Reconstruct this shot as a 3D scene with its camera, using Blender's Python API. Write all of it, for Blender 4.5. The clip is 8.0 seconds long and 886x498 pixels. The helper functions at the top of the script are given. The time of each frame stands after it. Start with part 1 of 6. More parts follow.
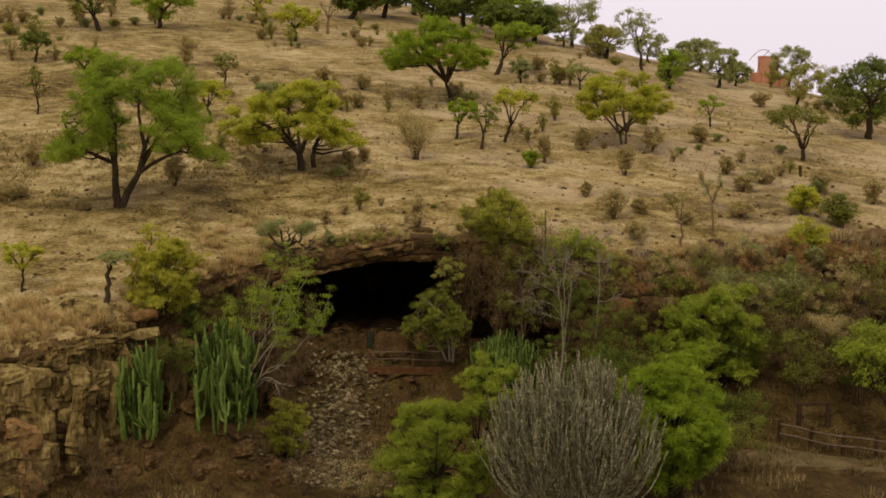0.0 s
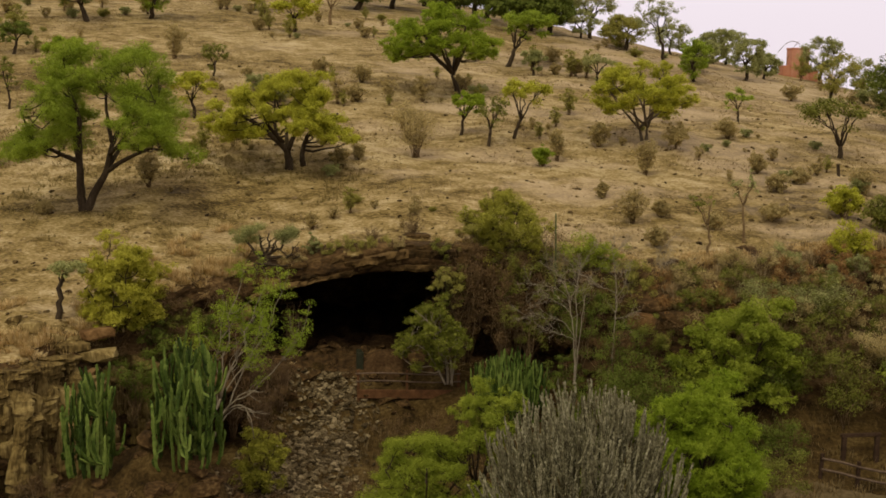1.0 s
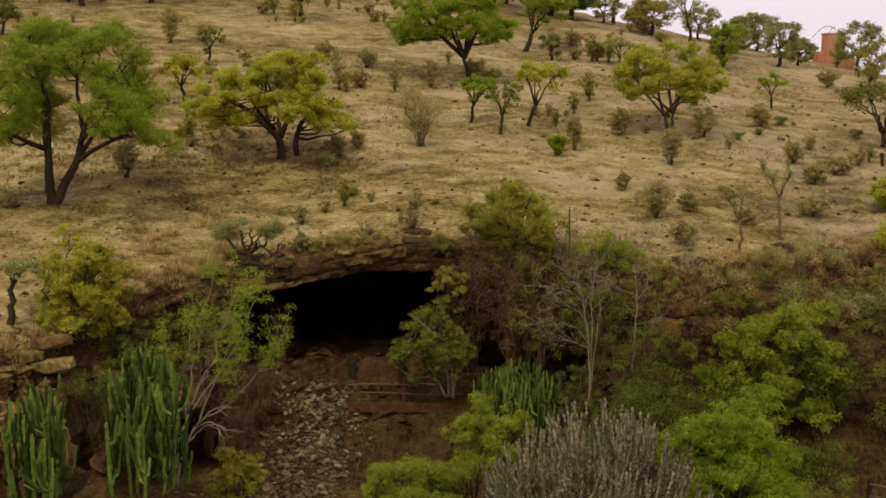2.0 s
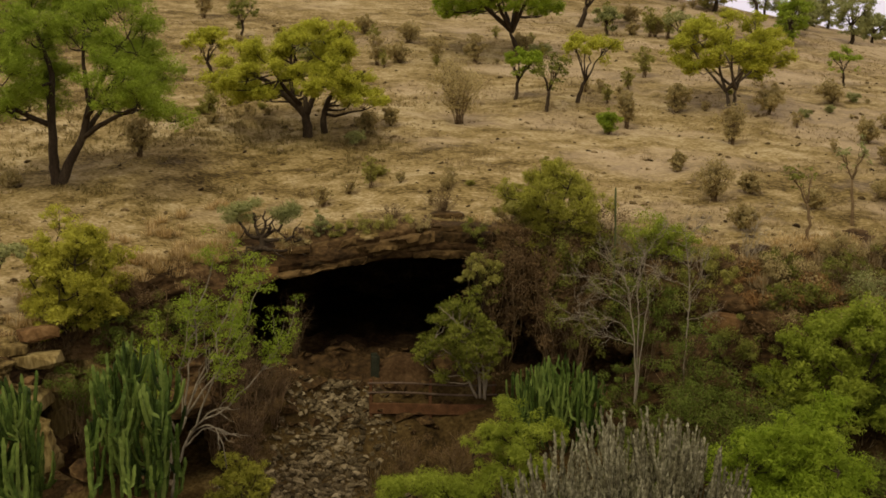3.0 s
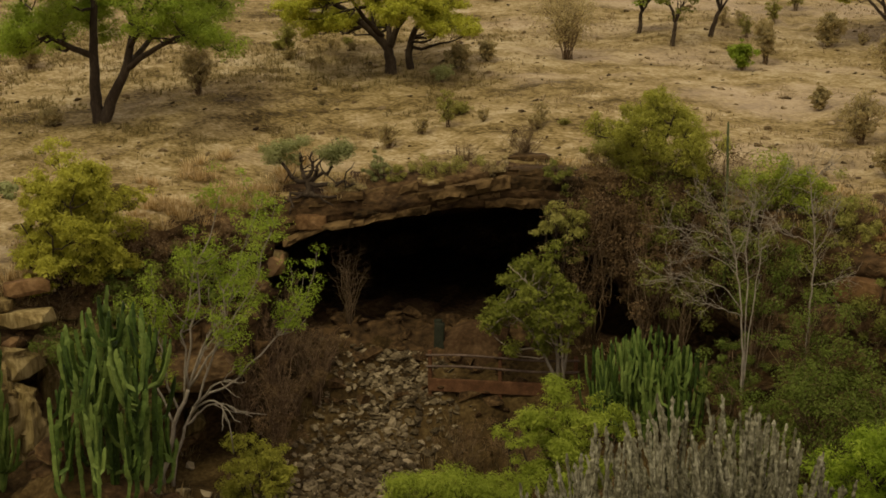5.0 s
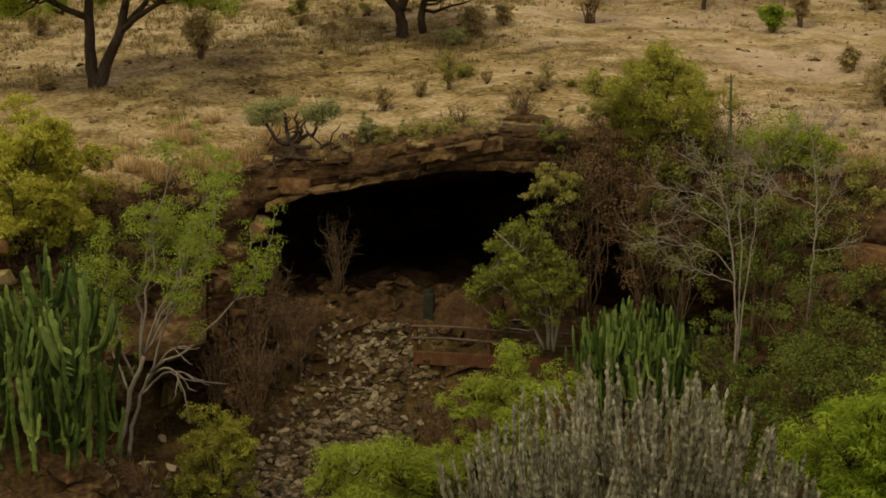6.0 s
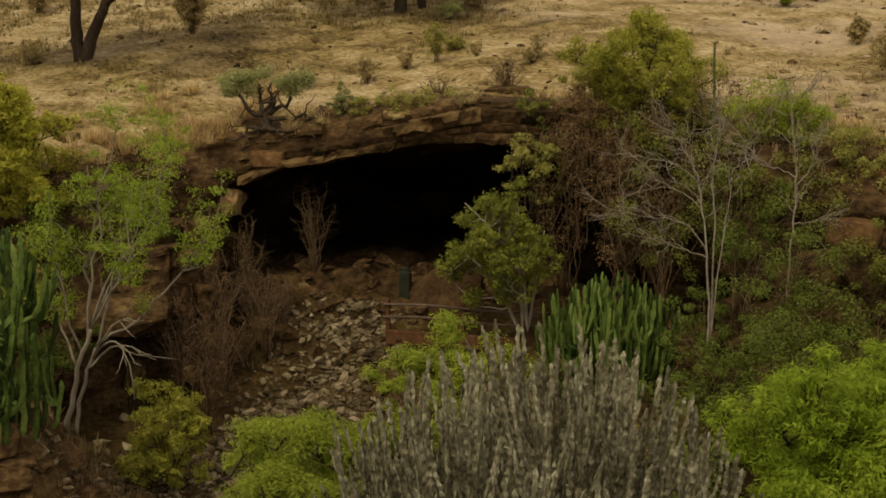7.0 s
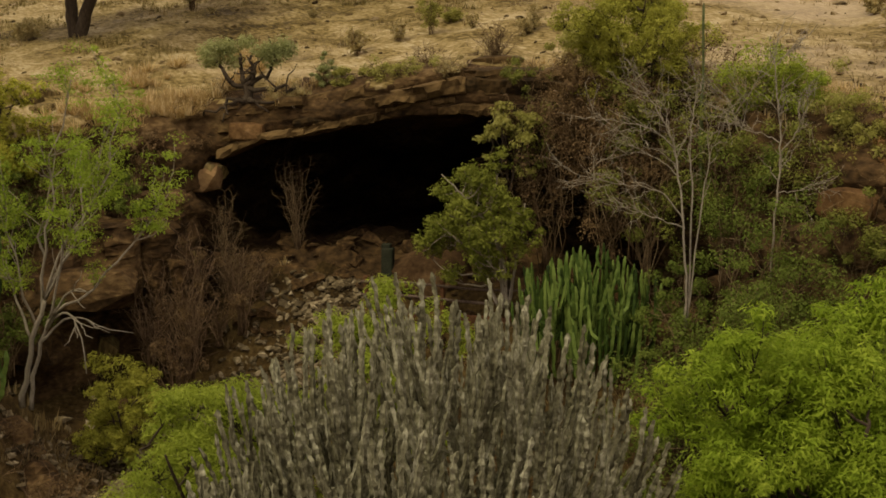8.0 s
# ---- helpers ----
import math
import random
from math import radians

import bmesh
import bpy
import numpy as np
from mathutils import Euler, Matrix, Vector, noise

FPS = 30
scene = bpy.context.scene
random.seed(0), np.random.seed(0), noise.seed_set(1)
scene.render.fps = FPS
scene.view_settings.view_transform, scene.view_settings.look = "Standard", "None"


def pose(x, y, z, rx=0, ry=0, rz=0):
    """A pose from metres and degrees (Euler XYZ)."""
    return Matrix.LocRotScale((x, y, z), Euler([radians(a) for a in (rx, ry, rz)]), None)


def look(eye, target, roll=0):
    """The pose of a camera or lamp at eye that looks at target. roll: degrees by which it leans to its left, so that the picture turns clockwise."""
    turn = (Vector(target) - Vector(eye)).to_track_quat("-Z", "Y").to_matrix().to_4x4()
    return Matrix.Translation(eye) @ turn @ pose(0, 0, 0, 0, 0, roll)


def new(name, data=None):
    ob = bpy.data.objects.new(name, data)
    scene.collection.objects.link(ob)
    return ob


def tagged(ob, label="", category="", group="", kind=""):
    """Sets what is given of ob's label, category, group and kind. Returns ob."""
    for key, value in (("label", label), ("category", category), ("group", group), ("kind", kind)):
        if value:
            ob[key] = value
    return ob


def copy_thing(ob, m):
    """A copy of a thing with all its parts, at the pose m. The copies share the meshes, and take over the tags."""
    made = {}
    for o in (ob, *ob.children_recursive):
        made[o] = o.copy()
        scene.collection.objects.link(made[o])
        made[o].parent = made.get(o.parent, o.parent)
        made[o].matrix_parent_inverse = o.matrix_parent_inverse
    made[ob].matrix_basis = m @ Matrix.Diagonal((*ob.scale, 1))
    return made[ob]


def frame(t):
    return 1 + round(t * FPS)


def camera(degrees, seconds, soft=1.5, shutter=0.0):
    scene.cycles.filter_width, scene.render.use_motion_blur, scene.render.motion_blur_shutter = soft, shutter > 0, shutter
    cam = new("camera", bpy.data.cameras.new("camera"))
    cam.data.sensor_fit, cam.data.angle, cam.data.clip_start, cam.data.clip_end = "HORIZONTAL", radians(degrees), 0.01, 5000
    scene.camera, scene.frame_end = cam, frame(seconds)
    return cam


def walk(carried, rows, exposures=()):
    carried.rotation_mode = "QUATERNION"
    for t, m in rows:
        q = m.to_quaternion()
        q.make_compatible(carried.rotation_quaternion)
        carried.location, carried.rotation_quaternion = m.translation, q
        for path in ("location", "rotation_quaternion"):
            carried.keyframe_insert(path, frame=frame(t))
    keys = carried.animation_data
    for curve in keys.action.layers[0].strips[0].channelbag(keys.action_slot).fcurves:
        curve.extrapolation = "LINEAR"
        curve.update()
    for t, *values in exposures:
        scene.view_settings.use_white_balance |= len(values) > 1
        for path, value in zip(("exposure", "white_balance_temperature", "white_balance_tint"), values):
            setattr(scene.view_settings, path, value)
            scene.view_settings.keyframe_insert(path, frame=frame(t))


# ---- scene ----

cam = camera(36.2, 8.0, soft=1.7)
PATH = [
    (0.0, (-1.700, -61.200, 12.367), (-0.786, -31.443, 8.665), 0.514),
    (0.5, (-1.151, -57.990, 12.230), (-0.429, -28.230, 8.506), 0.477),
    (1.0, (-0.647, -54.980, 11.987), (-0.189, -25.217, 8.249), 0.423),
    (2.5, (0.843, -47.487, 11.080), (0.127, -17.758, 7.126), 0.267),
    (3.0, (1.343, -45.323, 10.716), (-0.236, -15.646, 6.622), 0.234),
    (3.5, (1.803, -43.268, 10.369), (-0.771, -13.684, 6.103), 0.150),
    (4.0, (2.286, -41.409, 10.027), (-1.311, -11.960, 5.572), 0.049),
    (4.5, (2.842, -39.740, 9.622), (-1.683, -10.444, 5.013), -0.039),
    (6.0, (5.770, -35.949, 8.182), (-1.619, -7.287, 3.293), -0.399),
    (6.5, (6.654, -34.996, 7.758), (-1.464, -6.535, 2.853), -0.396),
    (7.0, (7.524, -34.138, 7.373), (-1.246, -5.868, 2.486), -0.436),
    (7.5, (8.318, -33.235, 6.948), (-1.098, -5.166, 2.107), -0.486),
    (8.0, (9.093, -32.300, 6.472), (-1.176, -4.519, 1.703), -0.561),
]
walk(cam, [(t, look(e, g, r)) for t, e, g, r in PATH], [(0.0, -0.02), (4.5, -0.06), (6.5, 0.0), (8.0, 0.17)])

# ---- light: a bright overcast sky with a weak, wide sun ----
scene.view_settings.exposure = 0.0
world = bpy.data.worlds.new("overcast")
scene.world = world
world.use_nodes = True
wn = world.node_tree.nodes
wl = world.node_tree.links
wn.clear()
sky = wn.new("ShaderNodeTexSky")
sky.sky_type = "NISHITA"
sky.sun_disc = False
sky.sun_elevation = radians(58)
sky.sun_rotation = radians(150)
sky.dust_density = 4.0
bg_sky = wn.new("ShaderNodeBackground")
bg_sky.inputs["Strength"].default_value = 0.02
wl.new(sky.outputs["Color"], bg_sky.inputs["Color"])
bg_cloud = wn.new("ShaderNodeBackground")
bg_cloud.inputs["Color"].default_value = (0.985, 0.87, 0.94, 1)
bg_cloud.inputs["Strength"].default_value = 0.89
both = wn.new("ShaderNodeAddShader")
wout = wn.new("ShaderNodeOutputWorld")
wl.new(bg_sky.outputs[0], both.inputs[0])
wl.new(bg_cloud.outputs[0], both.inputs[1])
wl.new(both.outputs[0], wout.inputs["Surface"])
sun_data = bpy.data.lights.new("sun", "SUN")
sun_data.energy = 1.4
sun_data.angle = radians(14)
sun_data.color = (1.0, 0.93, 0.72)
sun = new("sun", sun_data)
# from behind and to the left of the flight line, high up
sun.matrix_world = look((-14, -30, 50), (0, 0, 0))


# ---- materials ----
def mat(name, stops, scale=3.0, fine=25.0, rough=0.9, bump=0.3, bump_dist=0.03, island=0.0, objrand=0.0, detail=6.0,
        translucent=0.0, metal=0.0, gloss=0.08, coords="Object", stretch=(1, 1, 1), patch=0.0, patch_scale=0.07, bare=None):
    """A weathered surface: colour stops over two scales of noise, with relief."""
    m = bpy.data.materials.new(name)
    m.use_nodes = True
    nt = m.node_tree
    n, l = nt.nodes, nt.links
    bsdf = n["Principled BSDF"]
    bsdf.inputs["Roughness"].default_value = rough
    bsdf.inputs["Metallic"].default_value = metal
    bsdf.inputs["Specular IOR Level"].default_value = gloss
    tc = n.new("ShaderNodeTexCoord")
    mp = n.new("ShaderNodeMapping")
    mp.inputs["Scale"].default_value = stretch
    l.new(tc.outputs[coords], mp.inputs["Vector"])
    big = n.new("ShaderNodeTexNoise")
    big.inputs["Scale"].default_value = scale
    big.inputs["Detail"].default_value = detail
    big.inputs["Roughness"].default_value = 0.62
    l.new(mp.outputs[0], big.inputs["Vector"])
    small = n.new("ShaderNodeTexNoise")
    small.inputs["Scale"].default_value = fine
    small.inputs["Detail"].default_value = 5.0
    l.new(mp.outputs[0], small.inputs["Vector"])
    mix = n.new("ShaderNodeMath")
    mix.operation = "MULTIPLY_ADD"
    mix.inputs[1].default_value = 0.45
    l.new(small.outputs["Fac"], mix.inputs[0])
    half = n.new("ShaderNodeMath")
    half.operation = "MULTIPLY"
    half.inputs[1].default_value = 0.62
    l.new(big.outputs["Fac"], half.inputs[0])
    l.new(half.outputs[0], mix.inputs[2])
    last = mix.outputs[0]
    if patch:
        wide = n.new("ShaderNodeTexNoise")
        wide.inputs["Scale"].default_value = patch_scale
        wide.inputs["Detail"].default_value = 4.0
        l.new(mp.outputs[0], wide.inputs["Vector"])
        wadd = n.new("ShaderNodeMath")
        wadd.operation = "MULTIPLY_ADD"
        wadd.inputs[1].default_value = patch
        l.new(wide.outputs["Fac"], wadd.inputs[0])
        wsub = n.new("ShaderNodeMath")
        wsub.operation = "SUBTRACT"
        wsub.inputs[1].default_value = patch / 2
        l.new(last, wsub.inputs[0])
        l.new(wsub.outputs[0], wadd.inputs[2])
        last = wadd.outputs[0]
    for amount, kind in ((island, "island"), (objrand, "object")):
        if amount:
            src = n.new("ShaderNodeNewGeometry") if kind == "island" else n.new("ShaderNodeObjectInfo")
            out = src.outputs["Random Per Island"] if kind == "island" else src.outputs["Random"]
            add = n.new("ShaderNodeMath")
            add.operation = "MULTIPLY_ADD"
            add.inputs[1].default_value = amount
            l.new(out, add.inputs[0])
            sub = n.new("ShaderNodeMath")
            sub.operation = "SUBTRACT"
            sub.inputs[1].default_value = amount / 2
            l.new(last, sub.inputs[0])
            l.new(sub.outputs[0], add.inputs[2])
            last = add.outputs[0]
    ramp = n.new("ShaderNodeValToRGB")
    e = ramp.color_ramp.elements
    for i, (p, c) in enumerate(stops):
        el = e[i] if i < 2 else e.new(p)
        el.position = p
        el.color = (*c, 1)
    l.new(last, ramp.inputs["Fac"])
    colour = ramp.outputs["Color"]
    if bare:
        # worn patches of another colour with ragged edges
        tone, size, start = bare
        worn = n.new("ShaderNodeTexNoise")
        worn.inputs["Scale"].default_value = size
        worn.inputs["Detail"].default_value = 9.0
        worn.inputs["Roughness"].default_value = 0.68
        l.new(mp.outputs[0], worn.inputs["Vector"])
        band = n.new("ShaderNodeMapRange")
        band.inputs["From Min"].default_value = start
        band.inputs["From Max"].default_value = start + 0.14
        band.inputs["To Max"].default_value = 0.48
        split = n.new("ShaderNodeSeparateXYZ")
        l.new(tc.outputs["Object"], split.inputs[0])
        drift = n.new("ShaderNodeMapRange")
        drift.inputs["From Min"].default_value = -16.0
        drift.inputs["From Max"].default_value = 14.0
        drift.inputs["To Min"].default_value = -0.1
        drift.inputs["To Max"].default_value = 0.05
        l.new(split.outputs["X"], drift.inputs["Value"])
        total = n.new("ShaderNodeMath")
        total.operation = "ADD"
        l.new(worn.outputs["Fac"], total.inputs[0])
        l.new(drift.outputs["Result"], total.inputs[1])
        l.new(total.outputs[0], band.inputs["Value"])
        mixc = n.new("ShaderNodeMix")
        mixc.data_type = "RGBA"
        mixc.inputs["B"].default_value = (*tone, 1)
        l.new(band.outputs["Result"], mixc.inputs["Factor"])
        l.new(colour, mixc.inputs["A"])
        l.new(mixc.outputs["Result"], bsdf.inputs["Base Color"])
    else:
        l.new(colour, bsdf.inputs["Base Color"])
    if bump:
        relief = small.outputs["Fac"] if patch else mix.outputs[0]
        b = n.new("ShaderNodeBump")
        b.inputs["Strength"].default_value = bump
        b.inputs["Distance"].default_value = bump_dist
        l.new(relief, b.inputs["Height"])
        l.new(b.outputs[0], bsdf.inputs["Normal"])
    if translucent:
        tr = n.new("ShaderNodeBsdfTranslucent")
        l.new(ramp.outputs["Color"], tr.inputs["Color"])
        mx = n.new("ShaderNodeMixShader")
        mx.inputs["Fac"].default_value = translucent
        l.new(bsdf.outputs[0], mx.inputs[1])
        l.new(tr.outputs[0], mx.inputs[2])
        l.new(mx.outputs[0], n["Material Output"].inputs["Surface"])
    return m


def leaf_mat(name, dark, mid, light, thin=0.42):
    dark, mid, light = [(c[0] * 1.0, c[1] * 0.96, c[2] * 1.1) for c in (dark, mid, light)]
    return mat(name, [(0.2, dark), (0.5, mid), (0.8, light)], scale=1.2, fine=9, rough=0.7, bump=0, island=0.15,
               translucent=thin)


M_HILL = mat("dry_grass_slope", [(0.36, (0.04, 0.026, 0.00558)), (0.44, (0.108, 0.073, 0.01767)), (0.51, (0.198, 0.139, 0.04185)),
                                 (0.58, (0.282, 0.204, 0.07533)), (0.68, (0.41, 0.322, 0.1507))], scale=0.9, fine=8.5, bump=0.75, bump_dist=0.07, detail=15,
             stretch=(0.75, 1.3, 1.3), patch=0.36, patch_scale=0.11, bare=((0.41, 0.308, 0.175), 0.16, 0.485))
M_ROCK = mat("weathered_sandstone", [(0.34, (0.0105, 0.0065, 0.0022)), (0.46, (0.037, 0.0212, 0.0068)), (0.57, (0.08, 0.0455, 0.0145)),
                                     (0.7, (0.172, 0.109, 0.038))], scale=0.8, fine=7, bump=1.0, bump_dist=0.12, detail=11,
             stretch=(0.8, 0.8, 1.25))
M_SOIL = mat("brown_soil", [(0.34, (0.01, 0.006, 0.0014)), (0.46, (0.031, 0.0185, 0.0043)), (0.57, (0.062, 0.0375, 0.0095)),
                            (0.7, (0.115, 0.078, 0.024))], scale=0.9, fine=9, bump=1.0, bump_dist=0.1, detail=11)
M_STONE = mat("rubble_stone", [(0.25, (0.04, 0.028, 0.011)), (0.5, (0.125, 0.092, 0.04)), (0.75, (0.33, 0.258, 0.128))],
              scale=2.5, fine=14, bump=0.5, island=0.35, objrand=0.35)
M_SLAB = mat("sandstone_block", [(0.3, (0.0152, 0.0095, 0.002625)), (0.5, (0.0589, 0.0342, 0.00975)), (0.75, (0.1472, 0.0912, 0.02925))],
             scale=1.9, fine=9, bump=0.9, bump_dist=0.05, objrand=0.3, stretch=(1.0, 1.0, 1.3))
M_CLIFF = mat("tan_cliff_rock", [(0.33, (0.019, 0.01241, 0.002904)), (0.46, (0.07125, 0.04625, 0.01234)), (0.57, (0.1604, 0.1105, 0.03194)), (0.72, (0.2969, 0.22, 0.07623))],
              scale=1.1, fine=8, bump=1.0, bump_dist=0.1, objrand=0.15, stretch=(1.5, 1.5, 0.35))
M_CLOD = mat("earthy_clods", [(0.3, (0.035, 0.022, 0.007)), (0.5, (0.12, 0.08, 0.027)), (0.75, (0.3, 0.22, 0.1))], scale=2.0, fine=12, bump=0.5, island=0.5)
M_ORANGE = mat("orange_sandstone", [(0.3, (0.045, 0.022, 0.006)), (0.5, (0.135, 0.072, 0.022)), (0.75, (0.28, 0.17, 0.062))],
               scale=1.6, fine=9, bump=0.9, bump_dist=0.06, objrand=0.2)
M_REDSOIL = mat("red_earth", [(0.3, (0.016, 0.0085, 0.003)), (0.5, (0.05, 0.027, 0.009)), (0.75, (0.12, 0.07, 0.026))], scale=1.5, fine=10, bump=0.6, bump_dist=0.05)
M_PATH = mat("trodden_earth", [(0.32, (0.04, 0.027, 0.01)), (0.5, (0.095, 0.067, 0.025)), (0.72, (0.18, 0.13, 0.056))], scale=1.2, fine=9, bump=0.7, bump_dist=0.05)
M_BARK = mat("dark_bark", [(0.3, (0.018, 0.012, 0.0056)), (0.55, (0.045, 0.031, 0.0152)), (0.8, (0.1, 0.075, 0.04))],
             scale=4, fine=22, bump=0.6, stretch=(1, 1, 0.3))
M_PALE = mat("pale_grey_bark", [(0.3, (0.12, 0.094, 0.052)), (0.55, (0.25, 0.205, 0.122)), (0.8, (0.42, 0.355, 0.22))],
             scale=5, fine=25, bump=0.4, stretch=(1, 1, 0.3))
M_PALEDARK = mat("grey_brown_bark", [(0.3, (0.05, 0.036, 0.019)), (0.55, (0.11, 0.083, 0.046)), (0.8, (0.2, 0.158, 0.095))],
                 scale=5, fine=25, bump=0.4, stretch=(1, 1, 0.3))
M_TWIG = mat("dry_twigs", [(0.3, (0.06037, 0.0368, 0.0132)), (0.55, (0.1449, 0.0943, 0.03784)), (0.8, (0.2656, 0.1898, 0.08624))],
             scale=4, fine=22, bump=0.2, island=0.3)
M_DEADTWIG = mat("rusty_dead_twigs", [(0.3, (0.055, 0.034, 0.014)), (0.55, (0.135, 0.084, 0.036)), (0.8, (0.25, 0.165, 0.078))],
                 scale=4, fine=22, bump=0.2, island=0.3)
M_CACTUS = mat("green_succulent", [(0.25, (0.018, 0.03, 0.005)), (0.5, (0.058, 0.09, 0.012)), (0.78, (0.15, 0.195, 0.034))],
               scale=2.2, fine=14, rough=0.55, bump=0.2, objrand=0.5)
M_GREYCACT = mat("grey_succulent", [(0.34, (0.031, 0.025, 0.01)), (0.47, (0.083, 0.073, 0.032)), (0.58, (0.168, 0.151, 0.074)), (0.72, (0.365, 0.338, 0.186))],
                 scale=4.5, fine=16, rough=0.85, bump=0.5, objrand=0.1)
M_POLE = mat("dull_green_succulent", [(0.25, (0.03, 0.035, 0.01)), (0.5, (0.07, 0.08, 0.022)), (0.78, (0.13, 0.14, 0.05))],
             scale=2.2, fine=14, rough=0.6, bump=0.2)
M_RUST = mat("rusty_steel", [(0.3, (0.04, 0.018, 0.006)), (0.55, (0.1, 0.046, 0.016)), (0.8, (0.19, 0.095, 0.038))],
             scale=4, fine=30, rough=0.85, bump=0.3)
M_WOOD = mat("weathered_wood", [(0.3, (0.04, 0.025, 0.014)), (0.55, (0.11, 0.075, 0.043)), (0.8, (0.22, 0.16, 0.1))],
             scale=3, fine=30, bump=0.5, stretch=(1, 1, 1))
M_DARKWOOD = mat("dark_old_timber", [(0.3, (0.018, 0.01, 0.005)), (0.55, (0.045, 0.026, 0.013)), (0.8, (0.09, 0.056, 0.03))], scale=3, fine=30, bump=0.5)
M_CONC = mat("grey_green_concrete", [(0.3, (0.014, 0.015, 0.007)), (0.55, (0.027, 0.028, 0.013)), (0.8, (0.05, 0.05, 0.026))],
             scale=4, fine=30, bump=0.4)
M_BRICK = mat("red_brick", [(0.3, (0.33, 0.125, 0.065)), (0.55, (0.47, 0.2, 0.105)), (0.8, (0.58, 0.29, 0.17))],
              scale=1.5, fine=12, bump=0.4, objrand=0.4)
M_GRASS = mat("dry_grass_blades", [(0.2, (0.13, 0.088, 0.03)), (0.5, (0.28, 0.2, 0.08)), (0.8, (0.47, 0.37, 0.18))],
              scale=0.35, fine=3, bump=0, island=0.45, translucent=0.25)
M_OLIVEGRASS = mat("olive_dry_grass", [(0.2, (0.078, 0.0575, 0.0144)), (0.5, (0.182, 0.1375, 0.0408)), (0.8, (0.338, 0.2625, 0.096))],
                   scale=0.35, fine=3, bump=0, island=0.45, translucent=0.25)
M_LITTER = mat("brown_grass_litter", [(0.2, (0.065, 0.042, 0.012)), (0.5, (0.15, 0.1, 0.033)), (0.8, (0.27, 0.2, 0.085))],
               scale=0.35, fine=3, bump=0, island=0.45, translucent=0.25)
M_RIMGRASS = mat("golden_dry_grass", [(0.2, (0.24, 0.155, 0.045)), (0.5, (0.47, 0.33, 0.115)), (0.8, (0.7, 0.54, 0.25))],
                 scale=0.8, fine=4, bump=0, island=0.5, translucent=0.25)
L_GREEN = leaf_mat("mid_green_leaves", (0.078, 0.125, 0.0067), (0.230, 0.308, 0.0202), (0.426, 0.521, 0.0515), 0.5)
L_YELLOW = leaf_mat("yellow_green_leaves", (0.138, 0.150, 0.0096), (0.384, 0.396, 0.0264), (0.648, 0.636, 0.0720), 0.5)
L_BRIGHT = leaf_mat("bright_green_leaves", (0.075, 0.120, 0.0054), (0.224, 0.312, 0.0149), (0.435, 0.516, 0.0436), 0.5)
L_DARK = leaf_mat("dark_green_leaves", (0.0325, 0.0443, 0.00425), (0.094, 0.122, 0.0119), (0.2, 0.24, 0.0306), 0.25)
L_OLIVE = leaf_mat("olive_leaves", (0.05, 0.056, 0.0062), (0.14, 0.15, 0.0172), (0.27, 0.275, 0.045), 0.25)
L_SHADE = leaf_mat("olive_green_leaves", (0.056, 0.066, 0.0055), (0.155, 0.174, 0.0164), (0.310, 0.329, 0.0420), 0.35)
L_BROWN = leaf_mat("dry_brown_leaves", (0.04, 0.025, 0.007), (0.115, 0.072, 0.021), (0.235, 0.158, 0.054), 0.2)
L_GREY = leaf_mat("grey_green_leaves", (0.0939, 0.103, 0.0268), (0.275, 0.293, 0.0779), (0.532, 0.541, 0.172), 0.5)
L_DUSTY = leaf_mat("dusty_brown_green_leaves", (0.163, 0.131, 0.0369), (0.399, 0.327, 0.1020), (0.653, 0.544, 0.1991), 0.5)
L_LIME = leaf_mat("lime_green_leaves", (0.077, 0.103, 0.0070), (0.228, 0.281, 0.0199), (0.445, 0.503, 0.0527), 0.5)
L_RUST = leaf_mat("rusty_dry_leaves", (0.09, 0.05, 0.012), (0.26, 0.145, 0.036), (0.45, 0.28, 0.09), 0.4)
L_MUSTARD = leaf_mat("yellow_olive_leaves", (0.145, 0.134, 0.0100), (0.379, 0.374, 0.0312), (0.647, 0.625, 0.0781), 0.5)
L_OCHRE = leaf_mat("light_yellow_olive_leaves", (0.1, 0.103, 0.009), (0.275, 0.275, 0.026), (0.5, 0.49, 0.062), 0.42)
L_PALE = leaf_mat("pale_yellow_olive_leaves", (0.112, 0.11, 0.0134), (0.302, 0.291, 0.047), (0.493, 0.47, 0.112), 0.5)


# ---- numbers: noise and the shape of the land ----
def hash3(i, j, k):
    h = (i * 374761393 + j * 668265263 + k * 2147483647 * 3 + 1013904223) & 0xFFFFFFFF
    h = ((h ^ (h >> 13)) * 1274126177) & 0xFFFFFFFF
    return ((h ^ (h >> 16)) & 0xFFFF) / 65535.0


def vnoise(p):
    """Smooth value noise, -1 to 1, at an array of points."""
    p = np.asarray(p, float)
    f = np.floor(p)
    i = f.astype(np.int64)
    u = p - f
    u = u * u * (3 - 2 * u)
    out = 0
    for a in (0, 1):
        for b in (0, 1):
            for c in (0, 1):
                w = ((u[..., 0] if a else 1 - u[..., 0]) * (u[..., 1] if b else 1 - u[..., 1])
                     * (u[..., 2] if c else 1 - u[..., 2]))
                out = out + w * hash3(i[..., 0] + a, i[..., 1] + b, i[..., 2] + c)
    return out * 2 - 1


def fbm(p, octaves=4, gain=0.5):
    p = np.asarray(p, float)
    s, a = 0, 1.0
    for k in range(octaves):
        s = s + a * vnoise(p * 2.0 ** k + 17.3 * k)
        a *= gain
    return s


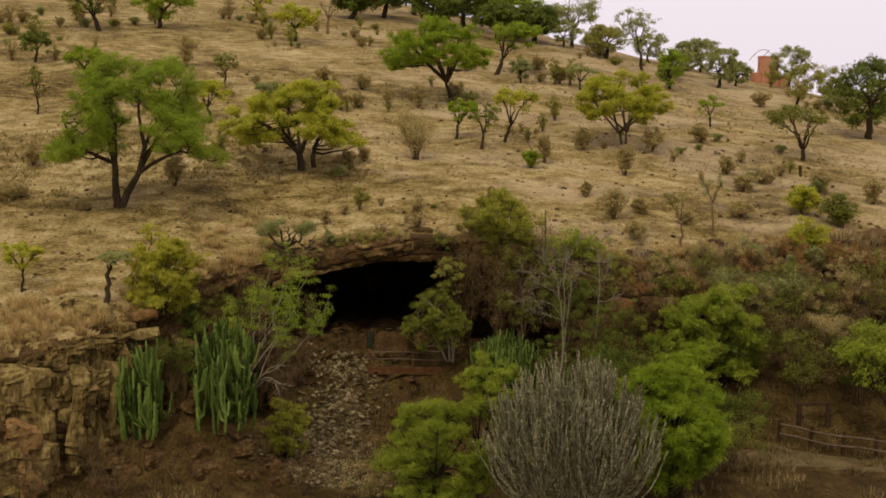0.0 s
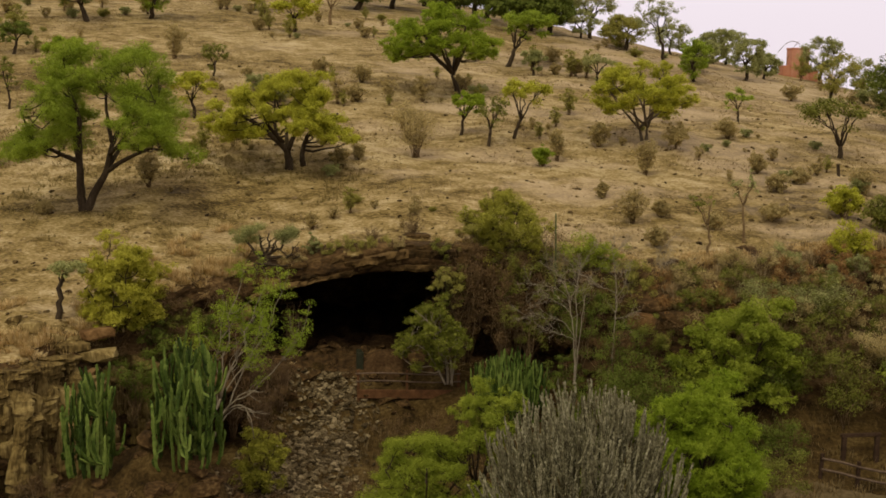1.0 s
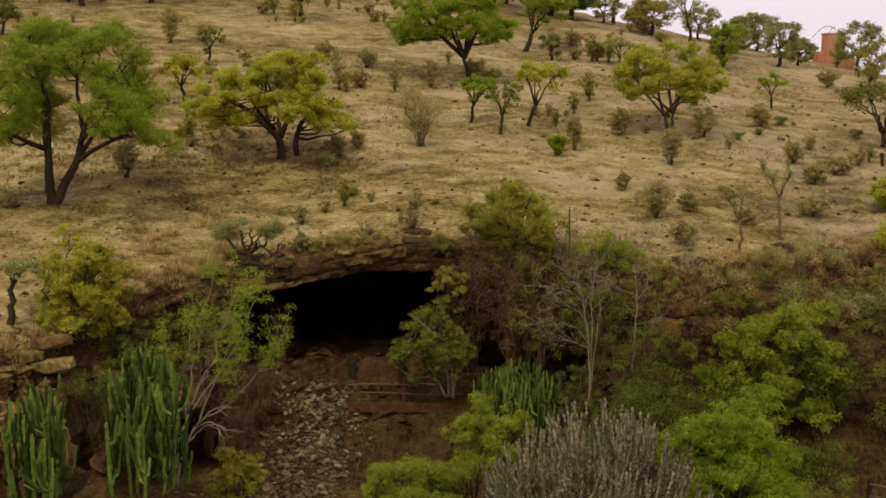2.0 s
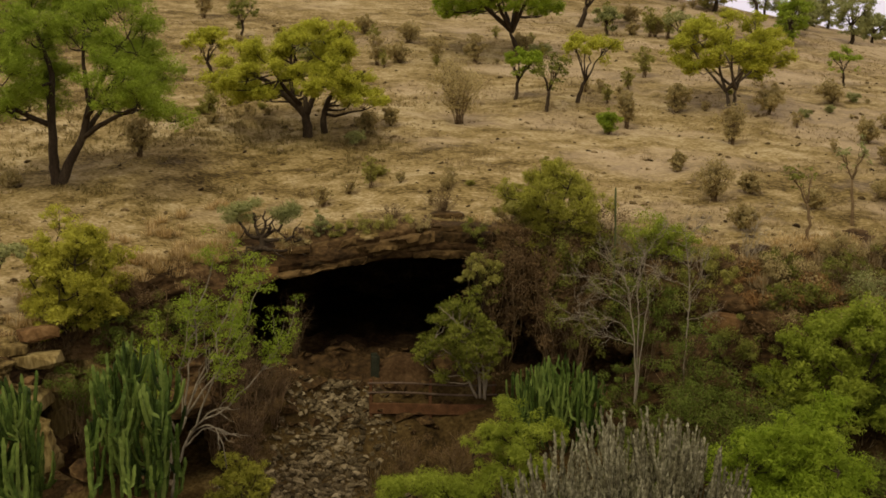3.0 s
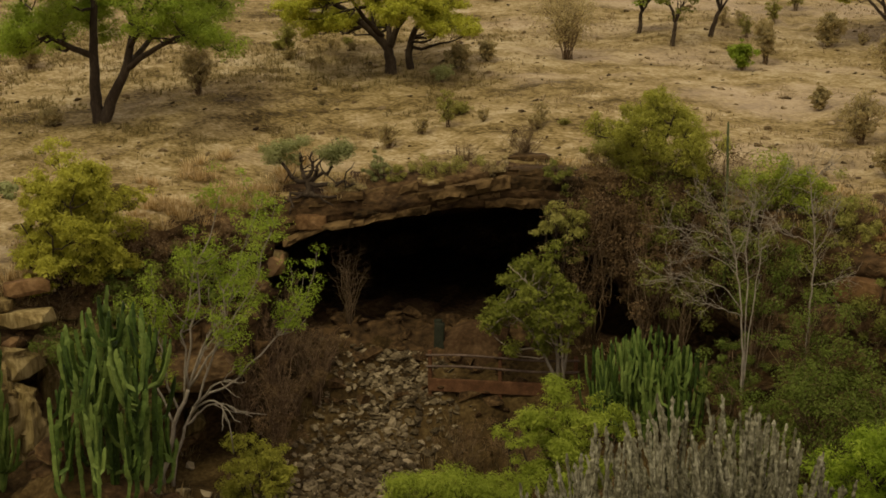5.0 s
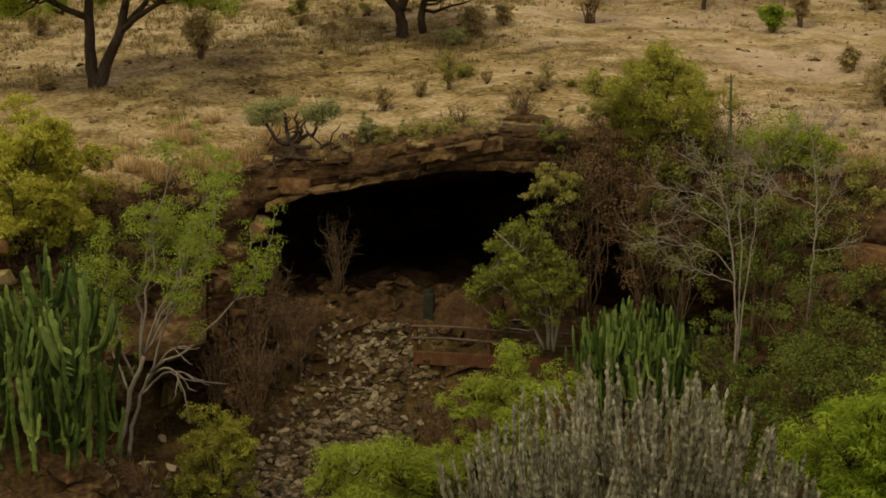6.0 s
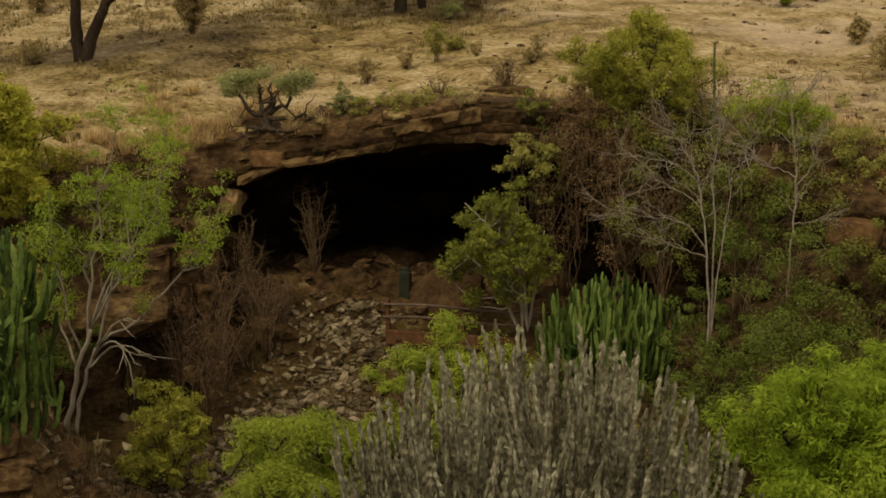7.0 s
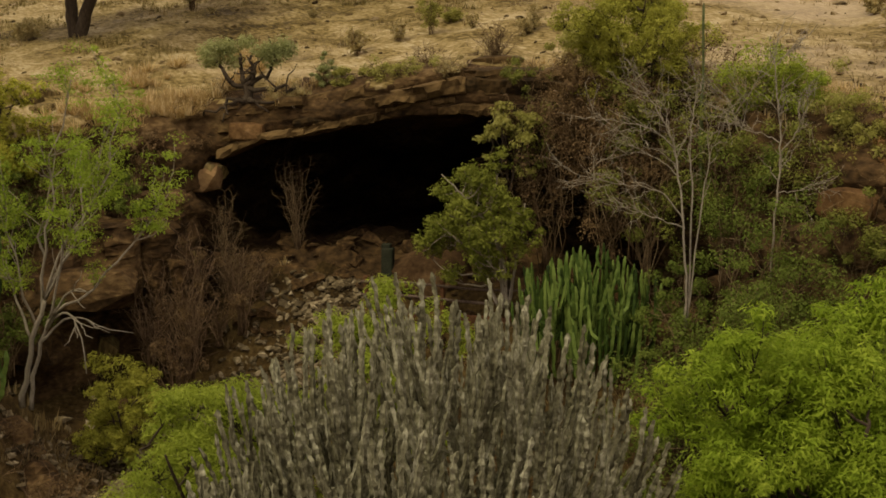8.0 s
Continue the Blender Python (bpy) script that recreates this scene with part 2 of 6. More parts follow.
def sstep(a, b, x):
    t = np.clip((np.asarray(x, float) - a) / (b - a), 0, 1)
    return t * t * (3 - 2 * t)


RIM_X = [-2500, -200, -40, -20, -16, -13.5, -12, -10.5, -9, -7.5, -4, 0, 3, 6, 8, 10, 13, 16, 18, 21, 30, 60, 200, 2500]
RIM_Y = [-60, -40, -22, -15, -13, -11.5, -9.5, -7, -5, -3.6, -3.0, -2.7, -3.1, -3.5, -3.8, -3.2, -1.7, -0.6, 0.8, 2.0, 4, 0, -40, -60]


def hill_z(x, y):
    """Height of the dry slope above the cave, with its crest behind."""
    x, y = np.asarray(x, float), np.asarray(y, float)
    xc = np.clip(x, -60, 60)
    yc = np.clip(y, -60, 140)
    z = 5.962 - 0.0209 * xc + 0.2311 * yc - 0.00126 * xc * xc - 0.00147 * xc * yc - 0.00082 * yc * yc
    crest = np.interp(xc, [-60, -10, 5, 15, 32, 60], [140, 130, 95, 66, 60, 40])
    over = np.clip(y - crest, 0, None)
    z = z - 0.02 * np.minimum(over, 12) ** 2 - 0.25 * np.clip(over - 12, 0, None)
    z = z + 0.4 * np.exp(-((x - 12) / 9) ** 2 - ((y - 52) / 14) ** 2)
    edge = np.interp(x, [-20, -13, -7.2, -5, -3.3, -1.4, 1, 5, 20], [0, -0.2, -0.45, -0.2, 0.0, 0.35, 0.35, 0.1, 0])
    z = z + edge * np.exp(-np.clip(y - np.interp(x, RIM_X, RIM_Y), 0, None) / 2.0)
    return np.maximum(z, -6.0)


def rim_y(x):
    return np.interp(x, RIM_X, RIM_Y)


def base_y(x):
    return rim_y(x) - np.interp(x, [-20, -10, -8, -6, 0, 3, 5, 9, 12, 15, 20], [1.7, 1.6, 0.9, 0.4, 0.5, 1.6, 2.6, 3.2, 5.0, 6.4, 8.5])


def floor_z(x, y):
    """Height of the hollow's floor in front of the cave."""
    x, y = np.asarray(x, float), np.asarray(y, float)
    z = np.interp(y, [-2500, -300, -80, -40, -25, -18, -14, -10, -8, -5.5, -4.5, -3, -1.7, 1, 6],
                  [-6, -6, -5.5, -4, -2.6, -2.0, -2.6, -2.7, -2.3, -1.15, -0.15, 0.9, 1.55, 0.8, 0.4])
    z = z + 2.6 * np.exp(-((x + 9.6) / 2.6) ** 2 - ((y + 11.9) / 2.9) ** 2) * (1 + 0.25 * np.sin(x * 2.3 + y) * np.sin(y * 1.9 - x))
    z = z + 1.6 * sstep(-1.0, 2.0, x) * np.exp(-((y + 6.8) / 2.6) ** 2)
    z = z + 0.9 * sstep(5, 10, x) * sstep(-20, -13, y) * sstep(-2, -8, y)
    z = z + 1.25 * np.exp(-((x + 8.3) / 1.5) ** 2 - ((y + 12.8) / 1.3) ** 2)
    z = z + 0.55 * np.exp(-((x + 11.1) / 1.1) ** 2 - ((y + 13.4) / 1.1) ** 2)
    z = z + 0.35 * np.exp(-((x + 6.0) / 1.5) ** 2 - ((y + 1.5) / 1.5) ** 2)
    return z


def land_z(x, y):
    """Top surface at a place in the plan."""
    return np.where(np.asarray(y) > rim_y(x) - 0.02, hill_z(x, y), floor_z(x, y))


# ---- mesh helpers ----
class Build:
    """Collects vertices and faces for one mesh."""

    def __init__(self):
        self.v, self.loops, self.sizes, self.n = [], [], [], 0

    def add(self, verts, faces):
        verts = np.asarray(verts, float).reshape(-1, 3)
        self.v.append(verts)
        if isinstance(faces, np.ndarray):
            self.loops.append(faces.reshape(-1) + self.n)
            self.sizes.append(np.full(len(faces), faces.shape[1]))
        else:
            self.loops.append(np.array([i for q in faces for i in q], dtype=np.int64) + self.n)
            self.sizes.append(np.array([len(q) for q in faces]))
        self.n += len(verts)

    def quads(self, verts):
        """Loose quads: an array (n, 4, 3)."""
        self.add(verts, np.arange(len(verts) * 4).reshape(-1, 4))

    def tris(self, verts):
        self.add(verts, np.arange(len(verts) * 3).reshape(-1, 3))

    def loft(self, rings, close=True):
        """Quads between rings of points: an array (k, sides, 3)."""
        k, m = rings.shape[:2]
        i = np.arange(k - 1)[:, None] * m
        j = np.arange(m)[None]
        j2 = (j + 1) % m
        q = np.stack([i + j, i + j2, i + m + j2, i + m + j], -1).reshape(-1, 4)
        self.add(rings.reshape(-1, 3), q)
        if close:
            base = self.n - k * m
            for ids in (np.arange(m)[::-1], np.arange((k - 1) * m, k * m)):
                self.loops.append(ids + base)
                self.sizes.append(np.array([m]))

    def tube(self, pts, radii, sides=6):
        pts = np.asarray(pts, float)
        tan = np.gradient(pts, axis=0)
        tan /= np.linalg.norm(tan, axis=1)[:, None] + 1e-9
        ref = np.array([0.3, 0.9, 0.1]) if abs(tan[0][2]) > 0.7 else np.array([0, 0, 1.0])
        u = np.cross(tan, ref)
        u /= np.linalg.norm(u, axis=1)[:, None] + 1e-9
        w = np.cross(tan, u)
        a = np.arange(sides) * 2 * np.pi / sides
        ring = (u[:, None, :] * np.cos(a)[None, :, None] + w[:, None, :] * np.sin(a)[None, :, None])
        self.loft(pts[:, None, :] + ring * np.asarray(radii, float)[:, None, None])

    def box(self, size, m=Matrix(), bevel=0.0):
        bm = bmesh.new()
        bmesh.ops.create_cube(bm, size=1, matrix=m @ Matrix.Diagonal((*size, 1)))
        if bevel:
            bmesh.ops.bevel(bm, geom=bm.edges[:], offset=bevel, segments=1, affect="EDGES")
        self.bm(bm)

    def bm(self, bm):
        bm.verts.index_update()
        self.add([v.co[:] for v in bm.verts], [[v.index for v in f.verts] for f in bm.faces])
        bm.free()

    def mesh(self, name, material, smooth=False):
        me = bpy.data.meshes.new(name)
        v = np.concatenate(self.v)
        loops, sizes = np.concatenate(self.loops), np.concatenate(self.sizes)
        me.vertices.add(len(v))
        me.vertices.foreach_set("co", v.astype(np.float32).ravel())
        me.loops.add(len(loops))
        me.loops.foreach_set("vertex_index", loops.astype(np.int32))
        me.polygons.add(len(sizes))
        me.polygons.foreach_set("loop_start", np.concatenate([[0], np.cumsum(sizes)[:-1]]).astype(np.int32))
        if material:
            me.materials.append(material)
        me.polygons.foreach_set("use_smooth", np.full(len(sizes), smooth))
        me.update(calc_edges=True)
        me.validate()
        return me


def part(name, b, material, parent, label="", smooth=False):
    ob = new(name, b.mesh(name, material, smooth))
    ob.parent = parent
    if label:
        ob["label"] = label
    return ob


def thing(name, x, y, z, label, category, group="", rz=0.0, s=1.0):
    ob = new(name)
    ob.empty_display_size = 0.2
    ob.matrix_basis = pose(x, y, z, 0, 0, rz) @ Matrix.Scale(s, 4)
    return tagged(ob, label, category, group)


def bend(a, b, sag, rng, n=7, wob=0.06):
    """A crooked line from a to b that bows by sag."""
    a, b = np.asarray(a, float), np.asarray(b, float)
    t = np.linspace(0, 1, n)[:, None]
    d = np.linalg.norm(b - a)
    p = a + (b - a) * t + np.asarray(sag, float) * (4 * t * (1 - t))
    j = rng.normal(0, wob * d / 2.5, (n, 3))
    j[0] = j[-1] = 0
    return p + j


def leaves(b, centres, radii, per, size, rng, flat=0.6, up=0.6, spray=0.0, wide=1.0):
    """Clumps of small leaves round the given centres."""
    c = np.repeat(np.asarray(centres, float), per, axis=0)
    r = np.repeat(np.asarray(radii, float), per)[:, None]
    n = len(c)
    if not n:
        return
    d = rng.normal(0, 1, (n, 3))
    d /= np.linalg.norm(d, axis=1)[:, None] + 1e-9
    d *= rng.random((n, 1)) ** 0.45
    d[:, 2] *= flat
    p = c + d * r
    nor = rng.normal(0, 0.42, (n, 3)) + d * 1.5
    nor[:, 2] += up * 1.35
    nor /= np.linalg.norm(nor, axis=1)[:, None] + 1e-9
    t = np.cross(nor, rng.normal(0, 1, (n, 3)))
    t = t * (1 - spray) + (d + np.array([0, 0, 0.25])) * spray * 1.6
    t -= nor * (t * nor).sum(1)[:, None]
    t /= np.linalg.norm(t, axis=1)[:, None] + 1e-9
    s = np.cross(nor, t)
    ln = size * rng.uniform(0.75, 1.6, (n, 1))
    wd = ln * rng.uniform(0.42, 0.72, (n, 1)) * wide
    b.tris(np.stack([p - t * ln * 0.45 - s * wd * 0.5, p + t * ln * 0.6, p - t * ln * 0.3 + s * wd * 0.5], 1))


# ---- the ground: one sheet with the hollow, the cliff, the cave and the hill ----
def make_ground():
    inner = np.arange(-22, 22.01, 0.15)
    outer = 22 + np.cumsum(0.2 * 1.19 ** np.arange(44))
    xs = np.concatenate([-outer[::-1], inner, outer])
    nx = len(xs)
    na, nb, nc = 74, 96, 130
    yb, yr = base_y(xs), rim_y(xs)
    zb, zr = floor_z(xs, yb), hill_z(xs, yr) - 0.15
    # floor rows
    ta = 1 - np.concatenate([[1.0], np.geomspace(0.8, 0.00006, na - 2), [0.0]])
    YA = yb[None] - 2500 * (1 - ta[:, None])
    XA = np.repeat(xs[None], na, 0)
    ZA = floor_z(XA, YA)
    # cliff and cave rows
    c = np.interp(xs, [-7.6, -7.25, -6.4, -1, 0.6, 2.2, 4.6, 5.6], [0, 0.8, 1, 1, 0.75, 0.28, 0.2, 0])
    blend = sstep(0.0, 0.25, c)
    zl = np.interp(xs, [-8, -7, -6, -4.85, -3.5, -1.6, -0.3, 1.3, 3, 5], [3.3, 3.65, 4.0, 4.12, 4.38, 4.62, 4.6, 3.6, 2.6, 2.3])
    deep = 20.0 * c
    cave = [(yb, zb), (yb + 1.3 * np.minimum(1, c * 2), floor_z(xs, yb + 1.3) ), (yb + deep * 0.6, zb - 0.2), (yb + deep, zb - 0.4),
            (yb + deep + 0.2, zb + 0.8), (yb + deep * 0.5, zl - 1.0), (yr + 0.5, zl + 0.02), (yr + 0.05, zl), (yr - 0.1, zl + 0.35), (yr, zr)]
    stops = np.array([0, 0.12, 0.24, 0.34, 0.45, 0.6, 0.74, 0.8, 0.88, 1.0])
    wall = [(yb + (yr - yb) * a, zb + (zr - zb) * h) for a, h in
            ((0, 0), (0.05, 0.14), (0.16, 0.28), (0.2, 0.4), (0.3, 0.52), (0.42, 0.62), (0.5, 0.74), (0.66, 0.84), (0.76, 0.93), (1, 1))]
    py = np.array([w[0] * (1 - blend) + k[0] * blend for w, k in zip(wall, cave)])
    pz = np.array([w[1] * (1 - blend) + k[1] * blend for w, k in zip(wall, cave)])
    tb = np.linspace(0, 1, nb + 2)[1:-1]
    YB = np.array([[np.interp(t, stops, py[:, i]) for i in range(nx)] for t in tb])
    ZB = np.array([[np.interp(t, stops, pz[:, i]) for i in range(nx)] for t in tb])
    # behind its mouth the cave widens past the jamb
    widen = np.interp(xs, [-7.65, -7.3, -6.6, -4], [0.0, 1.0, 0.9, 0.0])
    XB = xs[None] - 3.5 * widen[None] * np.clip((YB - yr[None] - 0.3) / 1.6, 0, 1)
    # hill rows
    step = np.concatenate([[0], np.cumsum(0.16 * 1.052 ** np.arange(nc - 1))])
    YC = yr[None] + step[:, None]
    XC = np.repeat(xs[None], nc, 0)
    ZC = hill_z(XC, YC) - 0.15 * np.exp(-step / 0.5)[:, None]
    X, Y, Z = np.vstack([XA, XB, XC]), np.vstack([YA, YB, YC]), np.vstack([ZA, ZB, ZC])
    P = np.stack([X, Y, Z], -1)
    nor = np.cross(np.gradient(P, axis=1), np.gradient(P, axis=0))
    nor /= np.linalg.norm(nor, axis=2)[..., None] + 1e-9
    row = np.arange(len(P))[:, None]
    rocky = sstep(na - 3, na + 5, row) * (1 - sstep(na + nb - 4, na + nb + 3, row))
    near = np.exp(-np.maximum(np.abs(X) - 25, 0) / 12) * np.exp(-np.maximum(np.abs(Y) - 40, 0) / 60)
    lip = blend[None] * sstep(na + 0.64 * nb, na + 0.74 * nb, row)
    strata = np.abs(vnoise(np.stack([X * 0.25, Y * 0.2, Z * 2.6], -1))) * 0.55 + np.abs(vnoise(np.stack([X * 1.3, Y * 1.3, Z * 1.6 + 40], -1))) * 0.5
    crag = np.floor(vnoise(P * 0.9 + 7) * 2.5 + vnoise(np.stack([X * 0.4, Y * 0.4, Z * 3.0], -1)) * 1.5) * 0.16
    d_rock = ((strata - 0.35) * 0.45 + crag + 0.16 * fbm(P * 2.3, 4)) * (1 - 0.75 * lip)
    d_soft = 0.16 * fbm(P * 0.35, 3) + 0.07 * fbm(P * 1.8, 3)
    d = (d_rock * rocky + d_soft * (1 - rocky)) * near
    P = P + nor * d[..., None] * np.sign(nor[..., 2:3] + 2)
    nr = len(P)
    i = np.arange(nr - 1)[:, None] * nx + np.arange(nx - 1)[None]
    faces = np.stack([i, i + 1, i + nx + 1, i + nx], -1).reshape(-1, 4)
    me = bpy.data.meshes.new("ground")
    me.from_pydata(P.reshape(-1, 3).tolist(), [], faces.tolist())
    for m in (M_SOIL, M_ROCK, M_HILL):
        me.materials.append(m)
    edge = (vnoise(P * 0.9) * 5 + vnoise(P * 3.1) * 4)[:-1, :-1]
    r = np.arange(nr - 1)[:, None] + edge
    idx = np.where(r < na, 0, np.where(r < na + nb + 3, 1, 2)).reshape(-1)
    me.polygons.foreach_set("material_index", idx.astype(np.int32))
    me.polygons.foreach_set("use_smooth", [True] * len(faces))
    me.update()
    ob = new("ground", me)
    return tagged(ob, "dry grassy hillside above a rocky hollow with a cave", "ground", kind="structure")


ground = make_ground()
bpy.context.view_layer.update()
from mathutils.bvhtree import BVHTree
TREE = BVHTree.FromPolygons([v.co[:] for v in ground.data.vertices], [tuple(p.vertices) for p in ground.data.polygons])


def drop(x, y, top=40.0):
    """The highest ground at a place in the plan."""
    hit = TREE.ray_cast(Vector((x, y, top)), Vector((0, 0, -1)))
    return hit[0].z if hit[0] else float(land_z(x, y))


# ---- plants ----
def branch_out(b, line, rad, targets, rng, tip=0.01):
    """Boughs from a limb to groups of tips, and twigs from each bough to its tips."""
    n = len(targets)
    if not n:
        return
    m = max(1, n // 6)
    seeds = targets[rng.permutation(n)[:m]]
    near = np.argmin(np.linalg.norm(targets[:, None] - seeds[None], axis=2), axis=1)
    for k in range(m):
        mine = targets[near == k]
        if not len(mine):
            continue
        c = mine.mean(0)
        reach = np.linalg.norm(line - c, axis=1) + np.arange(len(line)) * 0.02
        j = int(np.clip(np.argmin(reach) - rng.integers(1, 4), 1, len(line) - 1))
        end = line[j] + (c - line[j]) * 0.72
        ln = np.linalg.norm(end - line[j])
        bough = bend(line[j], end, (0, 0, -0.1 * ln), rng, 6, 0.07)
        r0 = max(tip * 1.6, rad[j] * 0.6)
        rr = np.linspace(r0, max(tip * 1.2, r0 * 0.35), 6)
        b.tube(bough, rr, 5)
        for q in mine:
            i = rng.integers(2, 6)
            b.tube(bend(bough[i], q, (0, 0, -0.05 * ln), rng, 4, 0.09), np.linspace(rr[i] * 0.7, tip * 0.6, 4), 3)


def tree(name, label, x, y, height, low, half, off, leaf, bark=None, seed=1, trunk=0.16, fork=0.35, limbs=5, clumps=120,
         per=45, leaf_size=0.13, dome=0.75, gap=0.25, trunks=1, depth=1.0, z=None, clump_r=0.2, group="hill trees", flat=0.6, twigs=3,
         shell=0.62, tip=0.012, spread=0.2, wob=0.06, thick=0.52, spray=0.4, wide=0.85, pads=13, gather=0.62):
    """A tree: height, low edge of the crown, half width of the crown, sideways shift of the crown."""
    rng = np.random.default_rng(seed)
    bark = bark or M_BARK
    z = drop(x, y) - 0.06 if z is None else z
    t = thing(name, x, y, z, label, "tree", group)
    cz, rz = (height + low) / 2, (height - low) / 2
    centre = np.array([off, 0, cz])
    # crown clumps on an uneven dome
    d = rng.normal(0, 1, (clumps * 6, 3))
    d /= np.linalg.norm(d, axis=1)[:, None]
    d = d[vnoise(d * 2.6 + seed * 3.1) > gap * 2 - 1.0][:clumps]
    m = len(d)
    r = shell + (1 - shell) * rng.random(m) ** 0.6
    lump = 0.86 + 0.26 * vnoise(d * 2.1 + seed)
    pts = centre + d * (r * lump)[:, None] * np.array([half, half * depth, rz])
    lift = (pts[:, 2] < cz) & (rng.random(m) > 1.1 - dome)
    pts[lift, 2] = cz + (cz - pts[lift, 2]) * rng.random(lift.sum())
    # clumps gather into lobes with gaps between them
    if pads:
        pads = min(pads, len(pts))
        heads = [pts[0]]
        for k in range(pads - 1):
            heads.append(pts[np.argmax(np.min([np.linalg.norm(pts - q, axis=1) for q in heads], axis=0))])
        heads = np.array(heads)
        own = np.argmin(np.linalg.norm(pts[:, None] - heads[None], axis=2), axis=1)
        heads = np.array([pts[own == k].mean(0) if (own == k).any() else heads[k] for k in range(pads)])
        pts = heads[own] + (pts - heads[own]) * np.array([gather, gather, gather * 0.8])
    under = pts[:, 2] < low
    pts[under, 2] = low + rng.random(under.sum()) * 0.3
    fork_z = fork * height
    wood = Build()
    forks = []
    for k in range(trunks):
        top = np.array([off * 0.4 + rng.normal(0, 0.05 * half) + (k - (trunks - 1) / 2) * spread * half, rng.normal(0, 0.1 * half), fork_z * rng.uniform(0.85, 1.15)])
        b0 = np.array([(k - (trunks - 1) / 2) * trunk * 1.1, 0, -0.15])
        line = bend(b0, top, (rng.normal(0, 0.08), 0, 0), rng, 7, 0.05)
        wood.tube(line, trunk * np.linspace(1.25, 0.8, 7) / trunks ** 0.35, 8)
        forks.append(line[-1])
    part("trunk", wood, bark, t, smooth=True)
    # limbs reach for sectors of the crown
    ang = np.arctan2(pts[:, 1], pts[:, 0] - off * 0.4)
    order = rng.random() * 6.28
    sector = ((ang + order) % (2 * np.pi)) // (2 * np.pi / limbs)
    for s in range(limbs):
        mine = pts[sector == s]
        if not len(mine):
            continue
        b = Build()
        mean = mine.mean(0)
        f = forks[int(np.argmin([np.linalg.norm(q - mean) for q in forks]))]
        end = f + (mean - f) * rng.uniform(0.75, 0.95)
        out = mean - f
        line = bend(f - (0, 0, 0.05), end, np.array([-out[0] * 0.02, -out[1] * 0.02, 0.05 * np.linalg.norm(out)]), rng, 9, wob)
        rad = trunk * np.linspace(thick, thick * 0.3, 9)
        b.tube(line, rad, 6)
        pick = mine[rng.permutation(len(mine))[: max(5, len(mine) * twigs // 5)]]
        branch_out(b, line, rad, pick, rng, tip)
        part("limb", b, bark, t, smooth=True)
    if leaf and per:
        b = Build()
        rad = half * clump_r * rng.uniform(0.65, 1.35, len(pts))
        leaves(b, pts, rad, per, leaf_size, rng, flat, spray=spray, wide=wide)
        part("crown", b, leaf, t)
    return t


